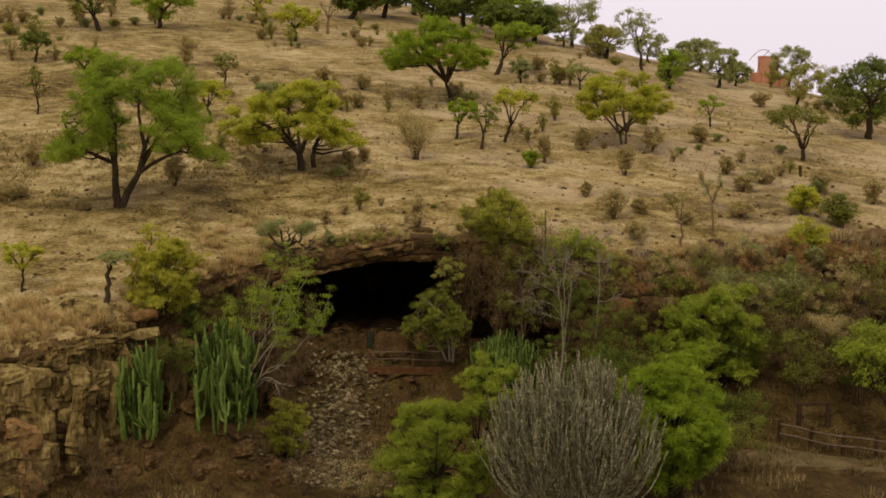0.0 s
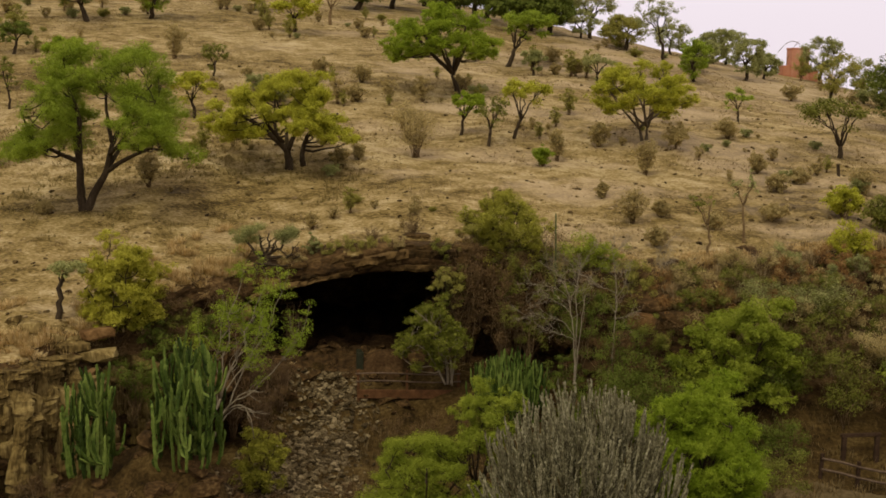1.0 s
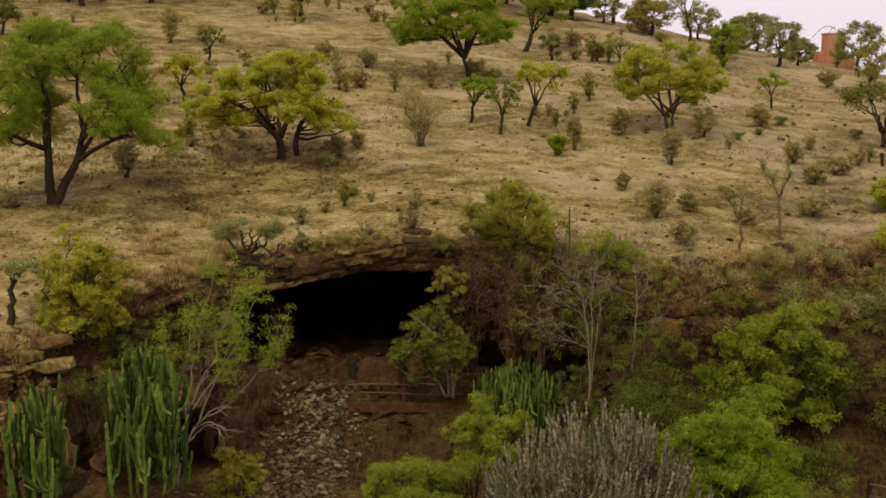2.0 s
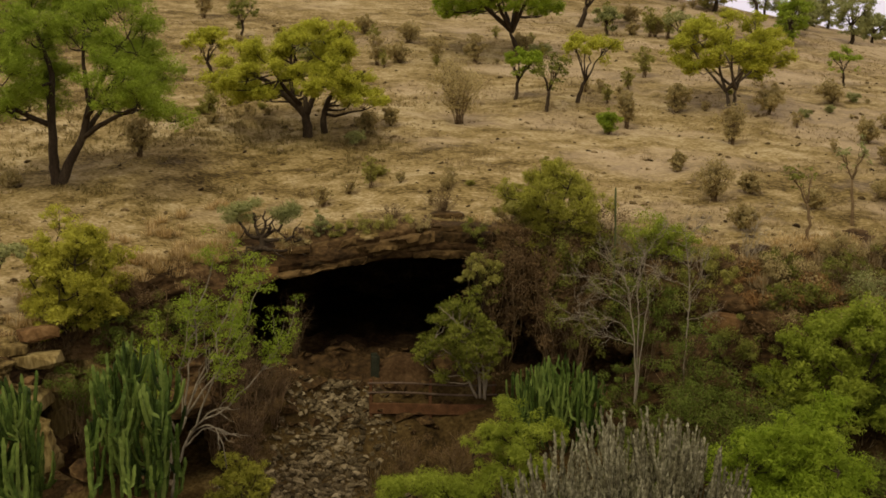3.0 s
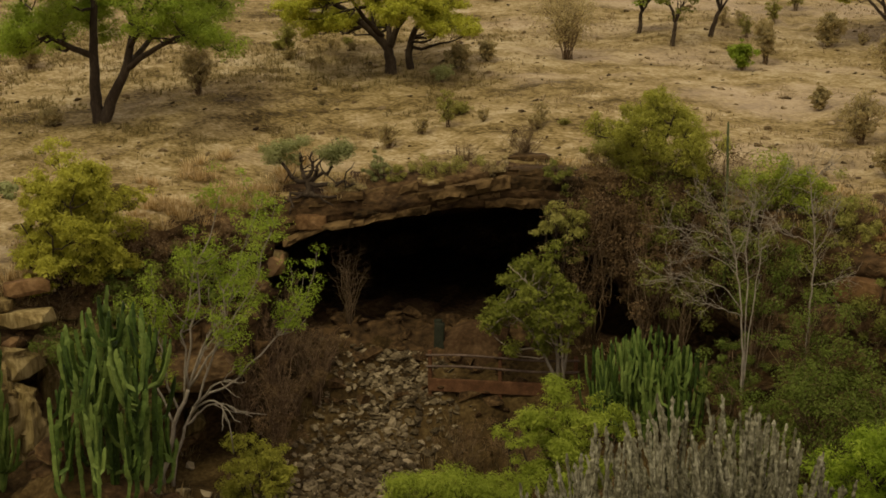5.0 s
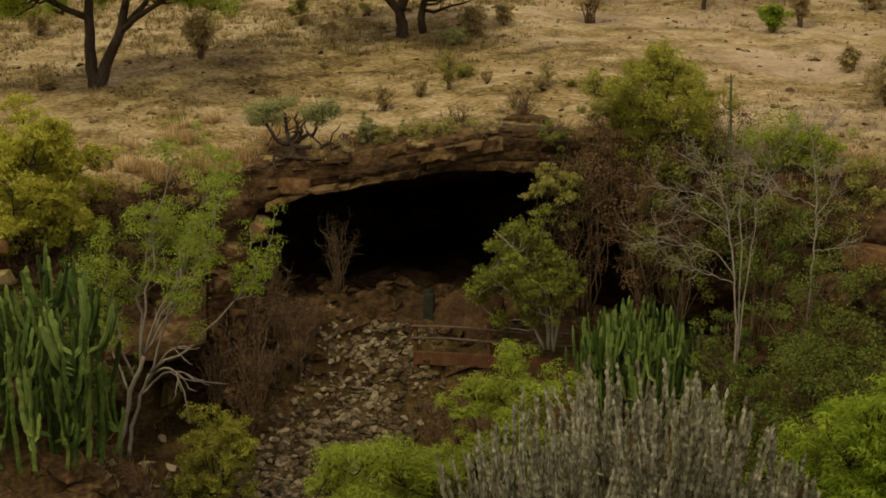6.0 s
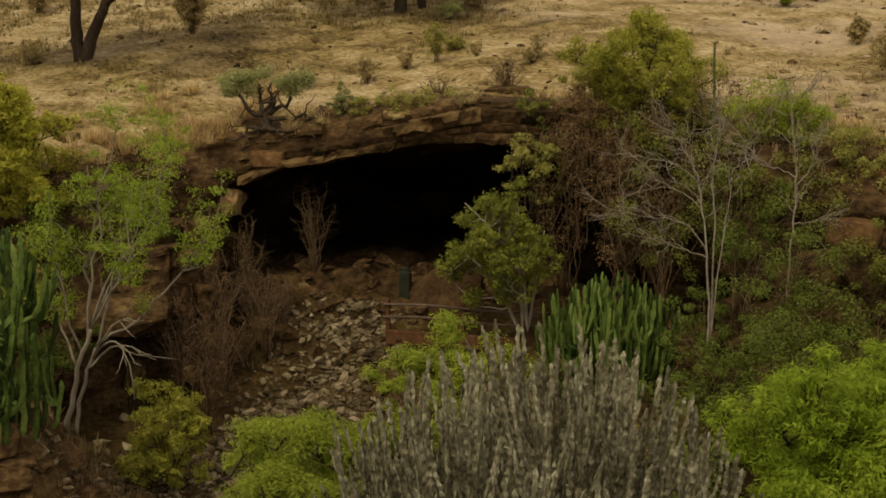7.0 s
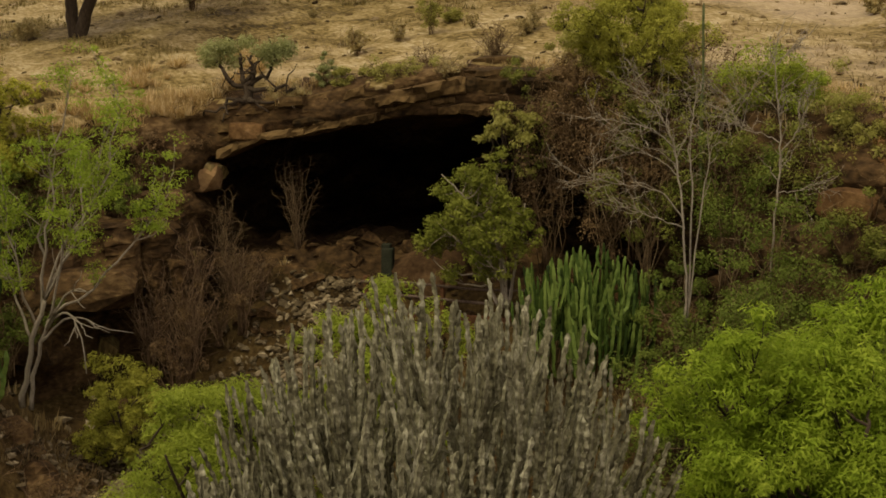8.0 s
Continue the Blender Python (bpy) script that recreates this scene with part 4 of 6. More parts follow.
# ---- low shrubs on the slope ----
GREY, GRN, TWG = 0, 1, 2
for k, (sx, sy, sh, sw, kind) in enumerate((
        (8.2, 1.7, 1.6, 0.65, TWG), (7.3, 4.8, 0.8, 0.3, TWG), (-3.65, 9.1, 0.8, 0.35, TWG), (-4.5, 8.0, 0.9, 0.5, GREY), (5.1, 9.8, 1.1, 0.5, GRN),
        (5.9, 11.1, 1.75, 0.5, GREY), (9.9, 9.0, 1.7, 0.6, TWG), (15.8, 11.4, 0.95, 0.55, GREY), (20.1, 8.4, 1.1, 0.7, TWG), (17.6, 10.1, 0.75, 0.55, GREY),
        (24.0, 36.1, 1.2, 0.7, GREY), (15.8, 18.1, 1.0, 0.7, GREY), (8.6, -1.9, 0.85, 0.5, TWG), (-1.4, 13.7, 1.9, 0.9, TWG), (12.2, 14.0, 1.25, 0.75, GREY),
        (8.3, 14.1, 1.25, 0.6, GREY), (-16.2, 30.9, 2.3, 0.8, GREY), (-4.3, 26.2, 1.1, 0.7, TWG), (9.3, 34.3, 1.2, 0.6, GREY), (8.3, 38.8, 1.1, 0.7, GREY),
        (-16.4, 1.4, 0.5, 0.45, TWG), (-20.3, 7.9, 1.2, 0.55, TWG), (-12.7, 4.7, 1.7, 0.6, TWG), (-20.1, 3.2, 0.7, 0.8, GREY), (-1.0, 10.4, 2.5, 1.3, TWG),
        (16.0, 8.1, 0.9, 0.6, GREY), (22.3, 7.0, 1.4, 0.6, TWG), (11.5, 1.2, 0.7, 0.5, TWG), (9.6, 2.6, 0.8, 0.4, TWG), (14.5, 3.0, 0.8, 0.6, GREY))):
    bush("shrub", ("low grey-green dry shrub on the slope", "low green grassy shrub on the slope", "leafless brown twiggy shrub on the slope")[kind],
         sx, sy, sh, sw, (L_DUSTY, L_GREEN, L_DUSTY)[kind], seed=200 + k, stems=18 if kind != TWG else 34, clumps=30 if kind != TWG else 16,
         per=40 if kind != TWG else 16, leaf_size=0.07, group="slope shrubs", twig_r=0.008, low=0.05)
protos = []
for k, (sh, sw, lf, bare) in enumerate(((0.7, 0.45, L_DUSTY, 0.2), (0.9, 0.4, L_DUSTY, 0.6), (0.55, 0.55, L_PALE, 0.1), (1.2, 0.6, L_DUSTY, 0.5), (0.8, 0.6, L_GREY, 0.2), (1.5, 0.6, L_PALE, 0.4))):
    protos.append(bush("shrub", ("low dusty dry shrub on the slope", "low olive shrub on the slope")[k in (2, 5)], -17.5 + 5 * k, 21.0 + (k * 7) % 5, sh, sw, lf, seed=260 + k,
                       stems=16, clumps=22, per=34, leaf_size=0.065, group="slope shrubs", twig_r=0.008, low=0.05, bare=bare, sides=3, side_twigs=4))
srng = np.random.default_rng(64)
for k in range(420):
    sy = srng.uniform(-4, 56)
    sx = srng.uniform(-1, 1) * (16 + 0.36 * (sy + 10)) + 2
    if float(vnoise(np.array([[sx * 0.12, sy * 0.12, 4.0]]))[0]) + 0.015 * sy < 0.35:
        continue
    if sy < rim_y(sx) + 1.2:
        continue
    sc = srng.uniform(0.35, 1.2) * (1.15 if sy > 20 else 0.85)
    copy_thing(protos[k % 6], pose(sx, sy, drop(sx, sy) - 0.04, 0, 0, srng.uniform(0, 360)) @ Matrix.Scale(sc, 4))
bush("shrub", "bright yellow-green shrub by the rim", 17.7, 3.6, 1.4, 0.95, L_YELLOW, seed=240, per=40, group="rim shrubs")
bush("shrub", "pale olive shrub by the rim", 19.3, 2.7, 1.5, 1.0, L_OLIVE, seed=241, per=30, group="rim shrubs")
bush("shrub", "yellowing shrub at the cliff edge", 16.6, -1.2, 1.6, 1.1, L_YELLOW, seed=242, per=30, group="rim shrubs")

# ---- vegetation in the hollow: the thicket along the cliff ----
THICKET = (
    # x, y, foot, height, half width, leaves, label, leaf size, bare share
    (1.4, -2.2, 4.9, 2.0, 1.0, L_PALE, "pale olive shrub on the cave's shoulder", 0.085, 0.1),
    (4.3, -2.9, 4.6, 2.0, 1.3, L_BROWN, "grey leafless thorn shrub at the rim", 0.07, 0.6),
    (6.0, -3.6, 4.4, 1.7, 1.2, L_LIME, "light green shrub at the cliff edge", 0.08, 0.1),
    (7.3, -4.2, 3.6, 1.9, 1.1, L_PALE, "olive shrub hanging over the cliff", 0.08, 0.2),
    (1.0, -3.7, 1.2, 4.2, 1.5, L_BROWN, "brown-leaved shrub hanging beside the cave", 0.075, 0.0),
    (2.4, -4.2, 0.9, 4.3, 1.4, L_BROWN, "brown-leaved shrub hanging from the cliff", 0.075, 0.0),
    (3.4, -4.6, 0.9, 4.1, 1.3, L_OLIVE, "dense olive thicket against the cliff", 0.075, 0.1),
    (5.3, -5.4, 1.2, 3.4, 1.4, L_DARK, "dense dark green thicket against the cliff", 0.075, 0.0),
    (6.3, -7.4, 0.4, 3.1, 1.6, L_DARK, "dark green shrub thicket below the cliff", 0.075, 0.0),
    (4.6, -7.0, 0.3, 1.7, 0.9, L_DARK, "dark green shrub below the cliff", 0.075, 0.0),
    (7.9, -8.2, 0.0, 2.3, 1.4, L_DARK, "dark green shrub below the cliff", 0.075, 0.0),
    (8.4, -5.2, 3.0, 1.4, 1.2, L_RUST, "rust-brown dry shrub on the cliff", 0.08, 0.1),
    (10.2, -5.0, 3.0, 1.4, 1.3, L_RUST, "rust-brown dry growth on the cliff", 0.08, 0.1),
    (9.4, -6.0, 2.0, 2.0, 1.3, L_BROWN, "rust-brown dry growth on the cliff", 0.08, 0.1),
    (11.2, -6.2, 2.2, 2.0, 1.3, L_DUSTY, "golden dry growth on the cliff", 0.08, 0.1),
    (13.4, -6.6, 2.0, 2.0, 1.5, L_BROWN, "rust-brown dry growth on the cliff", 0.08, 0.1),
    (15.8, -7.0, 2.2, 2.0, 1.5, L_DUSTY, "golden dry growth on the cliff", 0.08, 0.1),
    (18.6, -7.6, 2.0, 2.4, 1.6, L_BROWN, "rust-brown dry growth on the cliff", 0.08, 0.1),
    (12.4, -5.3, 3.4, 1.6, 1.7, L_GREY, "grey-green shrub at the rim", 0.08, 0.3),
    (14.6, -5.0, 3.6, 1.7, 2.0, L_GREY, "broad grey thorny shrub at the rim", 0.08, 0.4),
    (17.5, -6.0, 3.2, 1.9, 1.5, L_BROWN, "dry orange-brown growth on the cliff", 0.08, 0.1),
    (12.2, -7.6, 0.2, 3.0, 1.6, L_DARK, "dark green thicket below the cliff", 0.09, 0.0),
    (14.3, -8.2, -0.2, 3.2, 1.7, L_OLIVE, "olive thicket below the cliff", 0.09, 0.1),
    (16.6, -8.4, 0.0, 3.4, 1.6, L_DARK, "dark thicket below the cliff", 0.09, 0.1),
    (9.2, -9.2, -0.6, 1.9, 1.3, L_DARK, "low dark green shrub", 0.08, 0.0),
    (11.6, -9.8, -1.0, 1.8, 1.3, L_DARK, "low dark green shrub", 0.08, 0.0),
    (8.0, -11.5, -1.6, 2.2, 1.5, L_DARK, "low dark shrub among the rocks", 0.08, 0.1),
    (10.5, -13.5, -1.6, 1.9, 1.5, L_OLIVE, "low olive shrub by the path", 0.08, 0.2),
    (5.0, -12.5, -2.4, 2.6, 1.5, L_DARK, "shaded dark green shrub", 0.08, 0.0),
    (0.2, -2.5, 4.6, 1.3, 0.9, L_OLIVE, "olive shrub on the cave's shoulder", 0.08, 0.1),
    (3.3, -3.2, 3.6, 2.3, 1.5, L_OLIVE, "olive shrub hanging over the cliff", 0.08, 0.0),
    (3.0, -3.6, 1.6, 3.6, 1.5, L_BROWN, "brown-leaved shrub under the cliff edge", 0.075, 0.0),
    (4.9, -4.2, 2.8, 2.6, 1.4, L_OLIVE, "olive shrub on the cliff", 0.08, 0.1),
    (6.6, -5.0, 2.0, 2.8, 1.4, L_OLIVE, "olive shrub on the cliff", 0.08, 0.1),
    (5.6, -3.4, 4.2, 1.9, 1.2, L_LIME, "light green leafy shrub at the cliff edge", 0.08, 0.0),
    (7.7, -6.2, 1.4, 2.2, 1.2, L_OLIVE, "olive shrub against the cliff", 0.08, 0.1),
    (6.8, -9.6, -1.0, 2.4, 1.5, L_DARK, "dark green shrub in the hollow", 0.075, 0.0),
    (4.6, -9.6, -1.4, 2.2, 1.4, L_DARK, "dark green shrub in the hollow", 0.075, 0.0),
    (9.0, -12.8, -1.8, 2.4, 1.4, L_GREEN, "green shrub in the hollow", 0.075, 0.0),
    (2.2, -11.6, -2.4, 2.0, 1.4, L_BROWN, "brown brush in the hollow", 0.07, 0.2),
    (-2.6, -14.2, -2.6, 1.6, 1.2, L_DUSTY, "dry grey-green brush in the hollow", 0.07, 0.2),
    (11.5, -3.2, 4.3, 1.2, 1.0, L_DUSTY, "dusty shrub at the rim", 0.08, 0.3),
    (13.6, -3.0, 4.4, 1.0, 1.1, L_GREY, "grey-green shrub at the rim", 0.08, 0.3),
    (-8.2, -4.2, 2.6, 1.6, 0.9, L_BROWN, "dry brown shrub beside the cave", 0.08, 0.2),
    (-9.2, -6.6, 1.6, 2.2, 1.0, L_OLIVE, "olive shrub against the cliff", 0.08, 0.0),
    (1.3, -3.0, 4.0, 1.8, 1.2, L_BROWN, "brown-leaved shrub under the cave's shoulder", 0.08, 0.0),
    (2.7, -3.2, 4.0, 1.7, 1.4, L_BROWN, "brown-leaved shrub under the bushy rim tree", 0.08, 0.0),
    (6.3, -3.9, 3.6, 2.0, 1.0, L_LIME, "fresh green shrub at the cliff edge", 0.08, 0.1),
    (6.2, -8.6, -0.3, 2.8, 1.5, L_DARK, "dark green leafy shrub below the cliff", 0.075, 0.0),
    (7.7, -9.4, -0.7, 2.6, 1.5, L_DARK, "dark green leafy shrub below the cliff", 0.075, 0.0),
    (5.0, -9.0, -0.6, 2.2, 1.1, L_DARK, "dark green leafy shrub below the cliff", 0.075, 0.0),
    (7.6, -4.5, 3.3, 1.6, 1.0, L_PALE, "pale olive shrub over the cliff edge", 0.08, 0.0),
    (8.6, -4.6, 3.0, 1.4, 1.1, L_RUST, "rust-orange shrub over the cliff edge", 0.08, 0.0),
    # left of the cave
    (-6.3, -7.6, -1.6, 1.7, 0.9, L_BROWN, "dead brown shrub on the rubble", 0.07, 0.4),
    (-7.2, -4.9, 0.0, 1.9, 0.7, L_BROWN, "dead brown shrub beside the cave", 0.07, 0.4),
    (-6.4, -5.4, -0.6, 1.4, 0.7, L_BROWN, "dead brown shrub beside the cave", 0.07, 0.4),
    (-5.9, -4.2, 0.3, 1.0, 0.6, L_BROWN, "dead brown shrub beside the cave", 0.07, 0.4),
    (-9.2, -9.4, -0.6, 2.2, 1.0, L_DARK, "dark green shrub against the cliff", 0.075, 0.1),
    (-9.6, -6.9, 2.0, 1.4, 0.9, L_BROWN, "dry brown shrub over the rock shelf", 0.07, 0.2),
    (-8.4, -6.0, 2.2, 1.3, 0.8, L_DARK, "dark green shrub over the rock shelf", 0.07, 0.1),
    (-7.8, -5.6, 0.4, 1.6, 0.7, L_BROWN, "dead brown shrub below the rock wall", 0.07, 0.4),
    (-12.6, -14.0, -1.8, 1.6, 1.1, L_BROWN, "dry brown brush under the cliff", 0.07, 0.3),
    (-14.4, -15.6, -2.2, 1.6, 1.2, L_BROWN, "dry brown brush under the cliff", 0.07, 0.3),
    (-16.5, -16.5, -2.4, 1.6, 1.2, L_BROWN, "dry brown brush under the cliff", 0.07, 0.3),
    (-10.0, -6.4, 2.4, 2.2, 1.3, L_BROWN, "dry brown shrub under the cliff edge", 0.08, 0.1),
    (-11.4, -8.2, 1.6, 2.2, 1.2, L_BROWN, "dry brown growth on the cliff", 0.08, 0.1),
    (-9.8, -7.8, 1.2, 2.4, 1.1, L_DARK, "dark green shrub against the cliff", 0.08, 0.0),
    (-10.4, -9.8, 0.2, 2.6, 1.1, L_DARK, "dark shrub against the cliff", 0.08, 0.1),
    (-7.4, -6.0, -0.6, 2.3, 0.9, L_BROWN, "dead brown shrub on the rubble", 0.07, 0.5),
    (-6.7, -6.6, -1.2, 2.0, 0.8, L_BROWN, "dead brown shrub on the rubble", 0.07, 0.5),
    (-7.0, -12.2, -2.3, 1.7, 1.0, L_BROWN, "dead brown brush in the hollow", 0.07, 0.4),
    (-9.3, -15.0, -2.2, 1.7, 1.2, L_BROWN, "dead brown brush in the hollow", 0.07, 0.4),
    (-11.6, -15.6, -2.2, 1.7, 1.2, L_BROWN, "dead brown brush in the hollow", 0.07, 0.4),
    (-5.2, -13.4, -2.5, 1.5, 1.0, L_BROWN, "dead brown brush in the hollow", 0.07, 0.4),
    (-3.2, -11.4, -2.6, 1.6, 1.0, L_BROWN, "dead brown brush in the hollow", 0.07, 0.4),
    (-1.8, -7.0, -1.6, 1.6, 0.9, L_BROWN, "grey-brown dead brush before the fence", 0.06, 0.6),
    (-0.3, -7.4, -1.4, 1.6, 0.9, L_BROWN, "grey-brown dead brush before the fence", 0.06, 0.6),
    (-4.9, -2.4, 4.95, 1.0, 0.5, L_GREY, "small grey-green shrub on the cave's lip", 0.07, 0.0),
    (-4.2, -2.7, 4.9, 0.7, 0.45, L_PALE, "olive tussock hanging over the cave's lip", 0.06, 0.1),
    (-5.6, -2.9, 4.75, 0.5, 0.5, L_DUSTY, "dry dusty tussock on the cave's lip", 0.06, 0.1),
    (-1.7, -2.6, 5.1, 0.7, 0.6, L_DUSTY, "dry dusty tussock on the cave's lip", 0.06, 0.2),
    (-3.4, -2.4, 5.0, 0.85, 0.65, L_PALE, "low dry shrub on the cave's lip", 0.06, 0.2),
    (-2.6, -2.4, 5.1, 0.8, 0.65, L_PALE, "low dry shrub on the cave's lip", 0.06, 0.2),
)
for k, (bx, by, bz, bh, bw, lf, lab, ls, bare) in enumerate(THICKET):
    bare = 0.72 if lab.startswith("dead") else bare
    bz = min(bz, drop(bx, by) - 0.05) if bx > 9.5 else bz
    bush("shrub", lab, bx, by, bh, bw, lf, bark=M_DEADTWIG if lab.startswith("dead") else M_TWIG, seed=300 + k, stems=18, per=150 if lf is not L_BROWN else 85, leaf_size=ls * 0.66, z=bz, bare=bare, group="hollow shrubs", low=0.05, twig_r=0.009,
         clump_r=(0.23, 0.28, 0.2)[k % 3], lobes=int(18 + 16 * bw))
brng = np.random.default_rng(91)
for k in range(84):
    bx = brng.uniform(9.0, 22.5)
    f = brng.random()
    f *= 0.78
    by = float(base_y(bx) + (rim_y(bx) - base_y(bx)) * f)
    lf, lab = ((L_DUSTY, "dusty dry shrub on the steep bank"), (L_RUST, "rust-orange dry growth on the steep bank"), (L_GREY, "grey thorny shrub on the steep bank"),
               (L_OLIVE, "olive shrub on the steep bank"), (L_RUST, "rust-brown hanging growth on the steep bank"))[k % 5 if f > 0.4 else (0, 3, 3)[k % 3]]
    bush("shrub", lab, bx, by, brng.uniform(0.7, 1.6) * (1.15 - 0.6 * f), brng.uniform(0.7, 1.3), lf, seed=800 + k, stems=16, per=80, leaf_size=0.06, group="bank shrubs", low=0.05, twig_r=0.009, clump_r=0.24, lobes=26, bare=0.15)
for sx, sy, sh, sw, sz, k in ((-5.7, -2.6, 2.6, 0.75, 1.2, 1), (-7.1, -3.8, 2.5, 0.7, 0.3, 2), (-6.6, -4.4, 2.0, 0.6, 0.0, 3), (-1.0, -1.2, 1.1, 0.8, 5.6, 4), (-2.6, -1.6, 0.9, 0.6, 5.3, 5),
                              (-7.0, -5.7, 3.0, 0.9, -0.7, 6), (-6.5, -6.5, 2.4, 0.9, -1.1, 7), (-6.0, -5.0, 2.3, 0.8, -0.4, 8), (-7.5, -6.6, 2.4, 0.8, -1.0, 9)):
    bush("bare_shrub", "leafless upright grey-brown shrub by the cave", sx, sy, sh, sw, None, bark=M_DEADTWIG if k > 5 else M_TWIG, seed=400 + k, stems=34, z=sz, group="dead shrubs", twig_r=0.008, side_twigs=7)

spread_tree("small_tree", "tall dense olive bushy tree on the cave's shoulder", 2.6, -2.6, fan_arms(10, 0.4, 1.1, 3.2, 0.07, 63, trunks=2), (0, 0, 1.75, 1.7, 1.4, 1.45, 1.6), L_OCHRE, seed=63, pads=64, pad_r=0.4, each=14, per=66,
            leaf_size=0.065, clump=0.19, low=-0.9, flat=0.8, inner=0.5, group="rim trees", z=4.4, lump=0.45, spray=0.5, wide=0.6)
tree("small_tree", "slim yellow-green tree in front of the cave", 0.2, -4.3, 4.5, 2.6, 0.75, 0.1, L_PALE, seed=64, trunk=0.04, fork=0.5, clumps=70, per=60, leaf_size=0.07, group="hollow trees", z=0.6)
spread_tree("small_tree", "broad olive-green bushy tree with a bent pale stem", 0.15, -5.0, (
    (((0.35, -0.1, -0.6), (0.3, -0.15, 0.4), (0.0, -0.2, 1.2), (-0.6, -0.3, 1.9), (-1.0, -0.3, 2.3)), 0.036),
    (((0.2, 0.1, -0.6), (0.1, 0.1, 0.8), (-0.2, 0.1, 1.6)), 0.05),
    (((0.1, 0.1, -0.6), (-0.5, 0.0, 0.6), (-1.3, 0.1, 1.2)), 0.04),
    (((0.3, 0.1, -0.6), (0.6, 0.1, 0.9), (0.7, 0.1, 1.7)), 0.04)),
    (-0.35, 0.1, 1.3, 1.4, 1.0, 1.4, 1.3), L_SHADE, bark=M_PALE, seed=75, pads=44, pad_r=0.32, each=10, per=44, leaf_size=0.07, clump=0.17, low=-0.9, flat=0.8, inner=0.5,
    group="hollow trees", z=1.15, spray=0.4, wide=0.8, lump=0.4, tip=0.009)


def bare_tree(label, x, y, z, lean, length, seed, radius=0.019, stems=3, fan=0.3):
    """A leafless tree of thin arching branches that keep forking."""
    rng = np.random.default_rng(seed)
    t = thing("bare_tree", x, y, z, label, "tree", "leafless trees")

    def grow(b, p, d, ln, r, depth):
        n = 6
        pts = [np.array(p, float)]
        d = np.array(d, float)
        for k in range(n):
            d = d + rng.normal(0, 0.2, 3) + np.array([lean * 0.06, 0, 0.05 if depth > 1 else -0.04])
            d /= np.linalg.norm(d)
            pts.append(pts[-1] + d * ln / n)
        b.tube(pts, np.linspace(r, r * 0.55, n + 1), 5 if depth > 1 else 3)
        if depth == 0:
            return
        for k in range(rng.integers(3, 5)):
            i = rng.integers(2, n + 1)
            e = d + rng.normal(0, 0.55, 3) + np.array([lean * 0.3, 0, 0.1])
            e /= np.linalg.norm(e)
            grow(b, pts[i], e, ln * rng.uniform(0.45, 0.75), max(0.0045, r * 0.58), depth - 1)

    for k in range(stems):
        b = Build()
        a = lean * 0.35 + (k - (stems - 1) / 2) * fan
        grow(b, (0.08 * k, 0, -0.1), (a, rng.normal(0, 0.15), 1.0), length * rng.uniform(0.8, 1.1), radius, 4)
        part("limb", b, M_PALE, t, smooth=True)
    return t


def twig_tree(label, x, y, z, rz, stems, seed, radius=0.026):
    """A leafless tree whose long stems (across, up, foot radius share) bend one way and carry fine crooked twigs."""
    rng = np.random.default_rng(seed)
    t = thing("bare_tree", x, y, z, label, "tree", "leafless trees", rz)
    for pts, share in stems:
        pts = np.array(pts, float)
        u = np.linspace(0, len(pts) - 1, 4 * len(pts))
        line = np.stack([np.interp(u, np.arange(len(pts)), pts[:, 0]), np.cumsum(rng.normal(0, 0.03, len(u))), np.interp(u, np.arange(len(pts)), pts[:, 1])], 1)
        line[1:-1] = (line[:-2] + line[1:-1] * 2 + line[2:]) / 4
        line[1:] += rng.normal(0, 0.012, (len(line) - 1, 3))
        rad = np.linspace(radius * share, radius * share * 0.3, len(line))
        b = Build()
        b.tube(line, rad, 5)
        way = line[-1] - line[0]
        way /= np.linalg.norm(way)
        for k in range(int(3.2 * len(pts))):
            i = rng.integers(len(line) // 3, len(line))
            d = way * 0.9 + rng.normal(0, 0.55, 3)
            d /= np.linalg.norm(d)
            q = line[i] + d * rng.uniform(0.25, 0.75)
            twig = bend(line[i], q, (0, 0, rng.normal(0, 0.04)), rng, 6, 0.1)
            b.tube(twig, np.linspace(max(0.006, rad[i] * 0.6), 0.004, 6), 4)
            for m in range(3):
                e = twig[rng.integers(2, 6)]
                f = d + rng.normal(0, 0.6, 3)
                b.tube(bend(e, e + f / np.linalg.norm(f) * rng.uniform(0.12, 0.35), (0, 0, 0), rng, 4, 0.1), np.linspace(0.005, 0.003, 4), 3)
        part("limb", b, M_PALE, t, smooth=True)


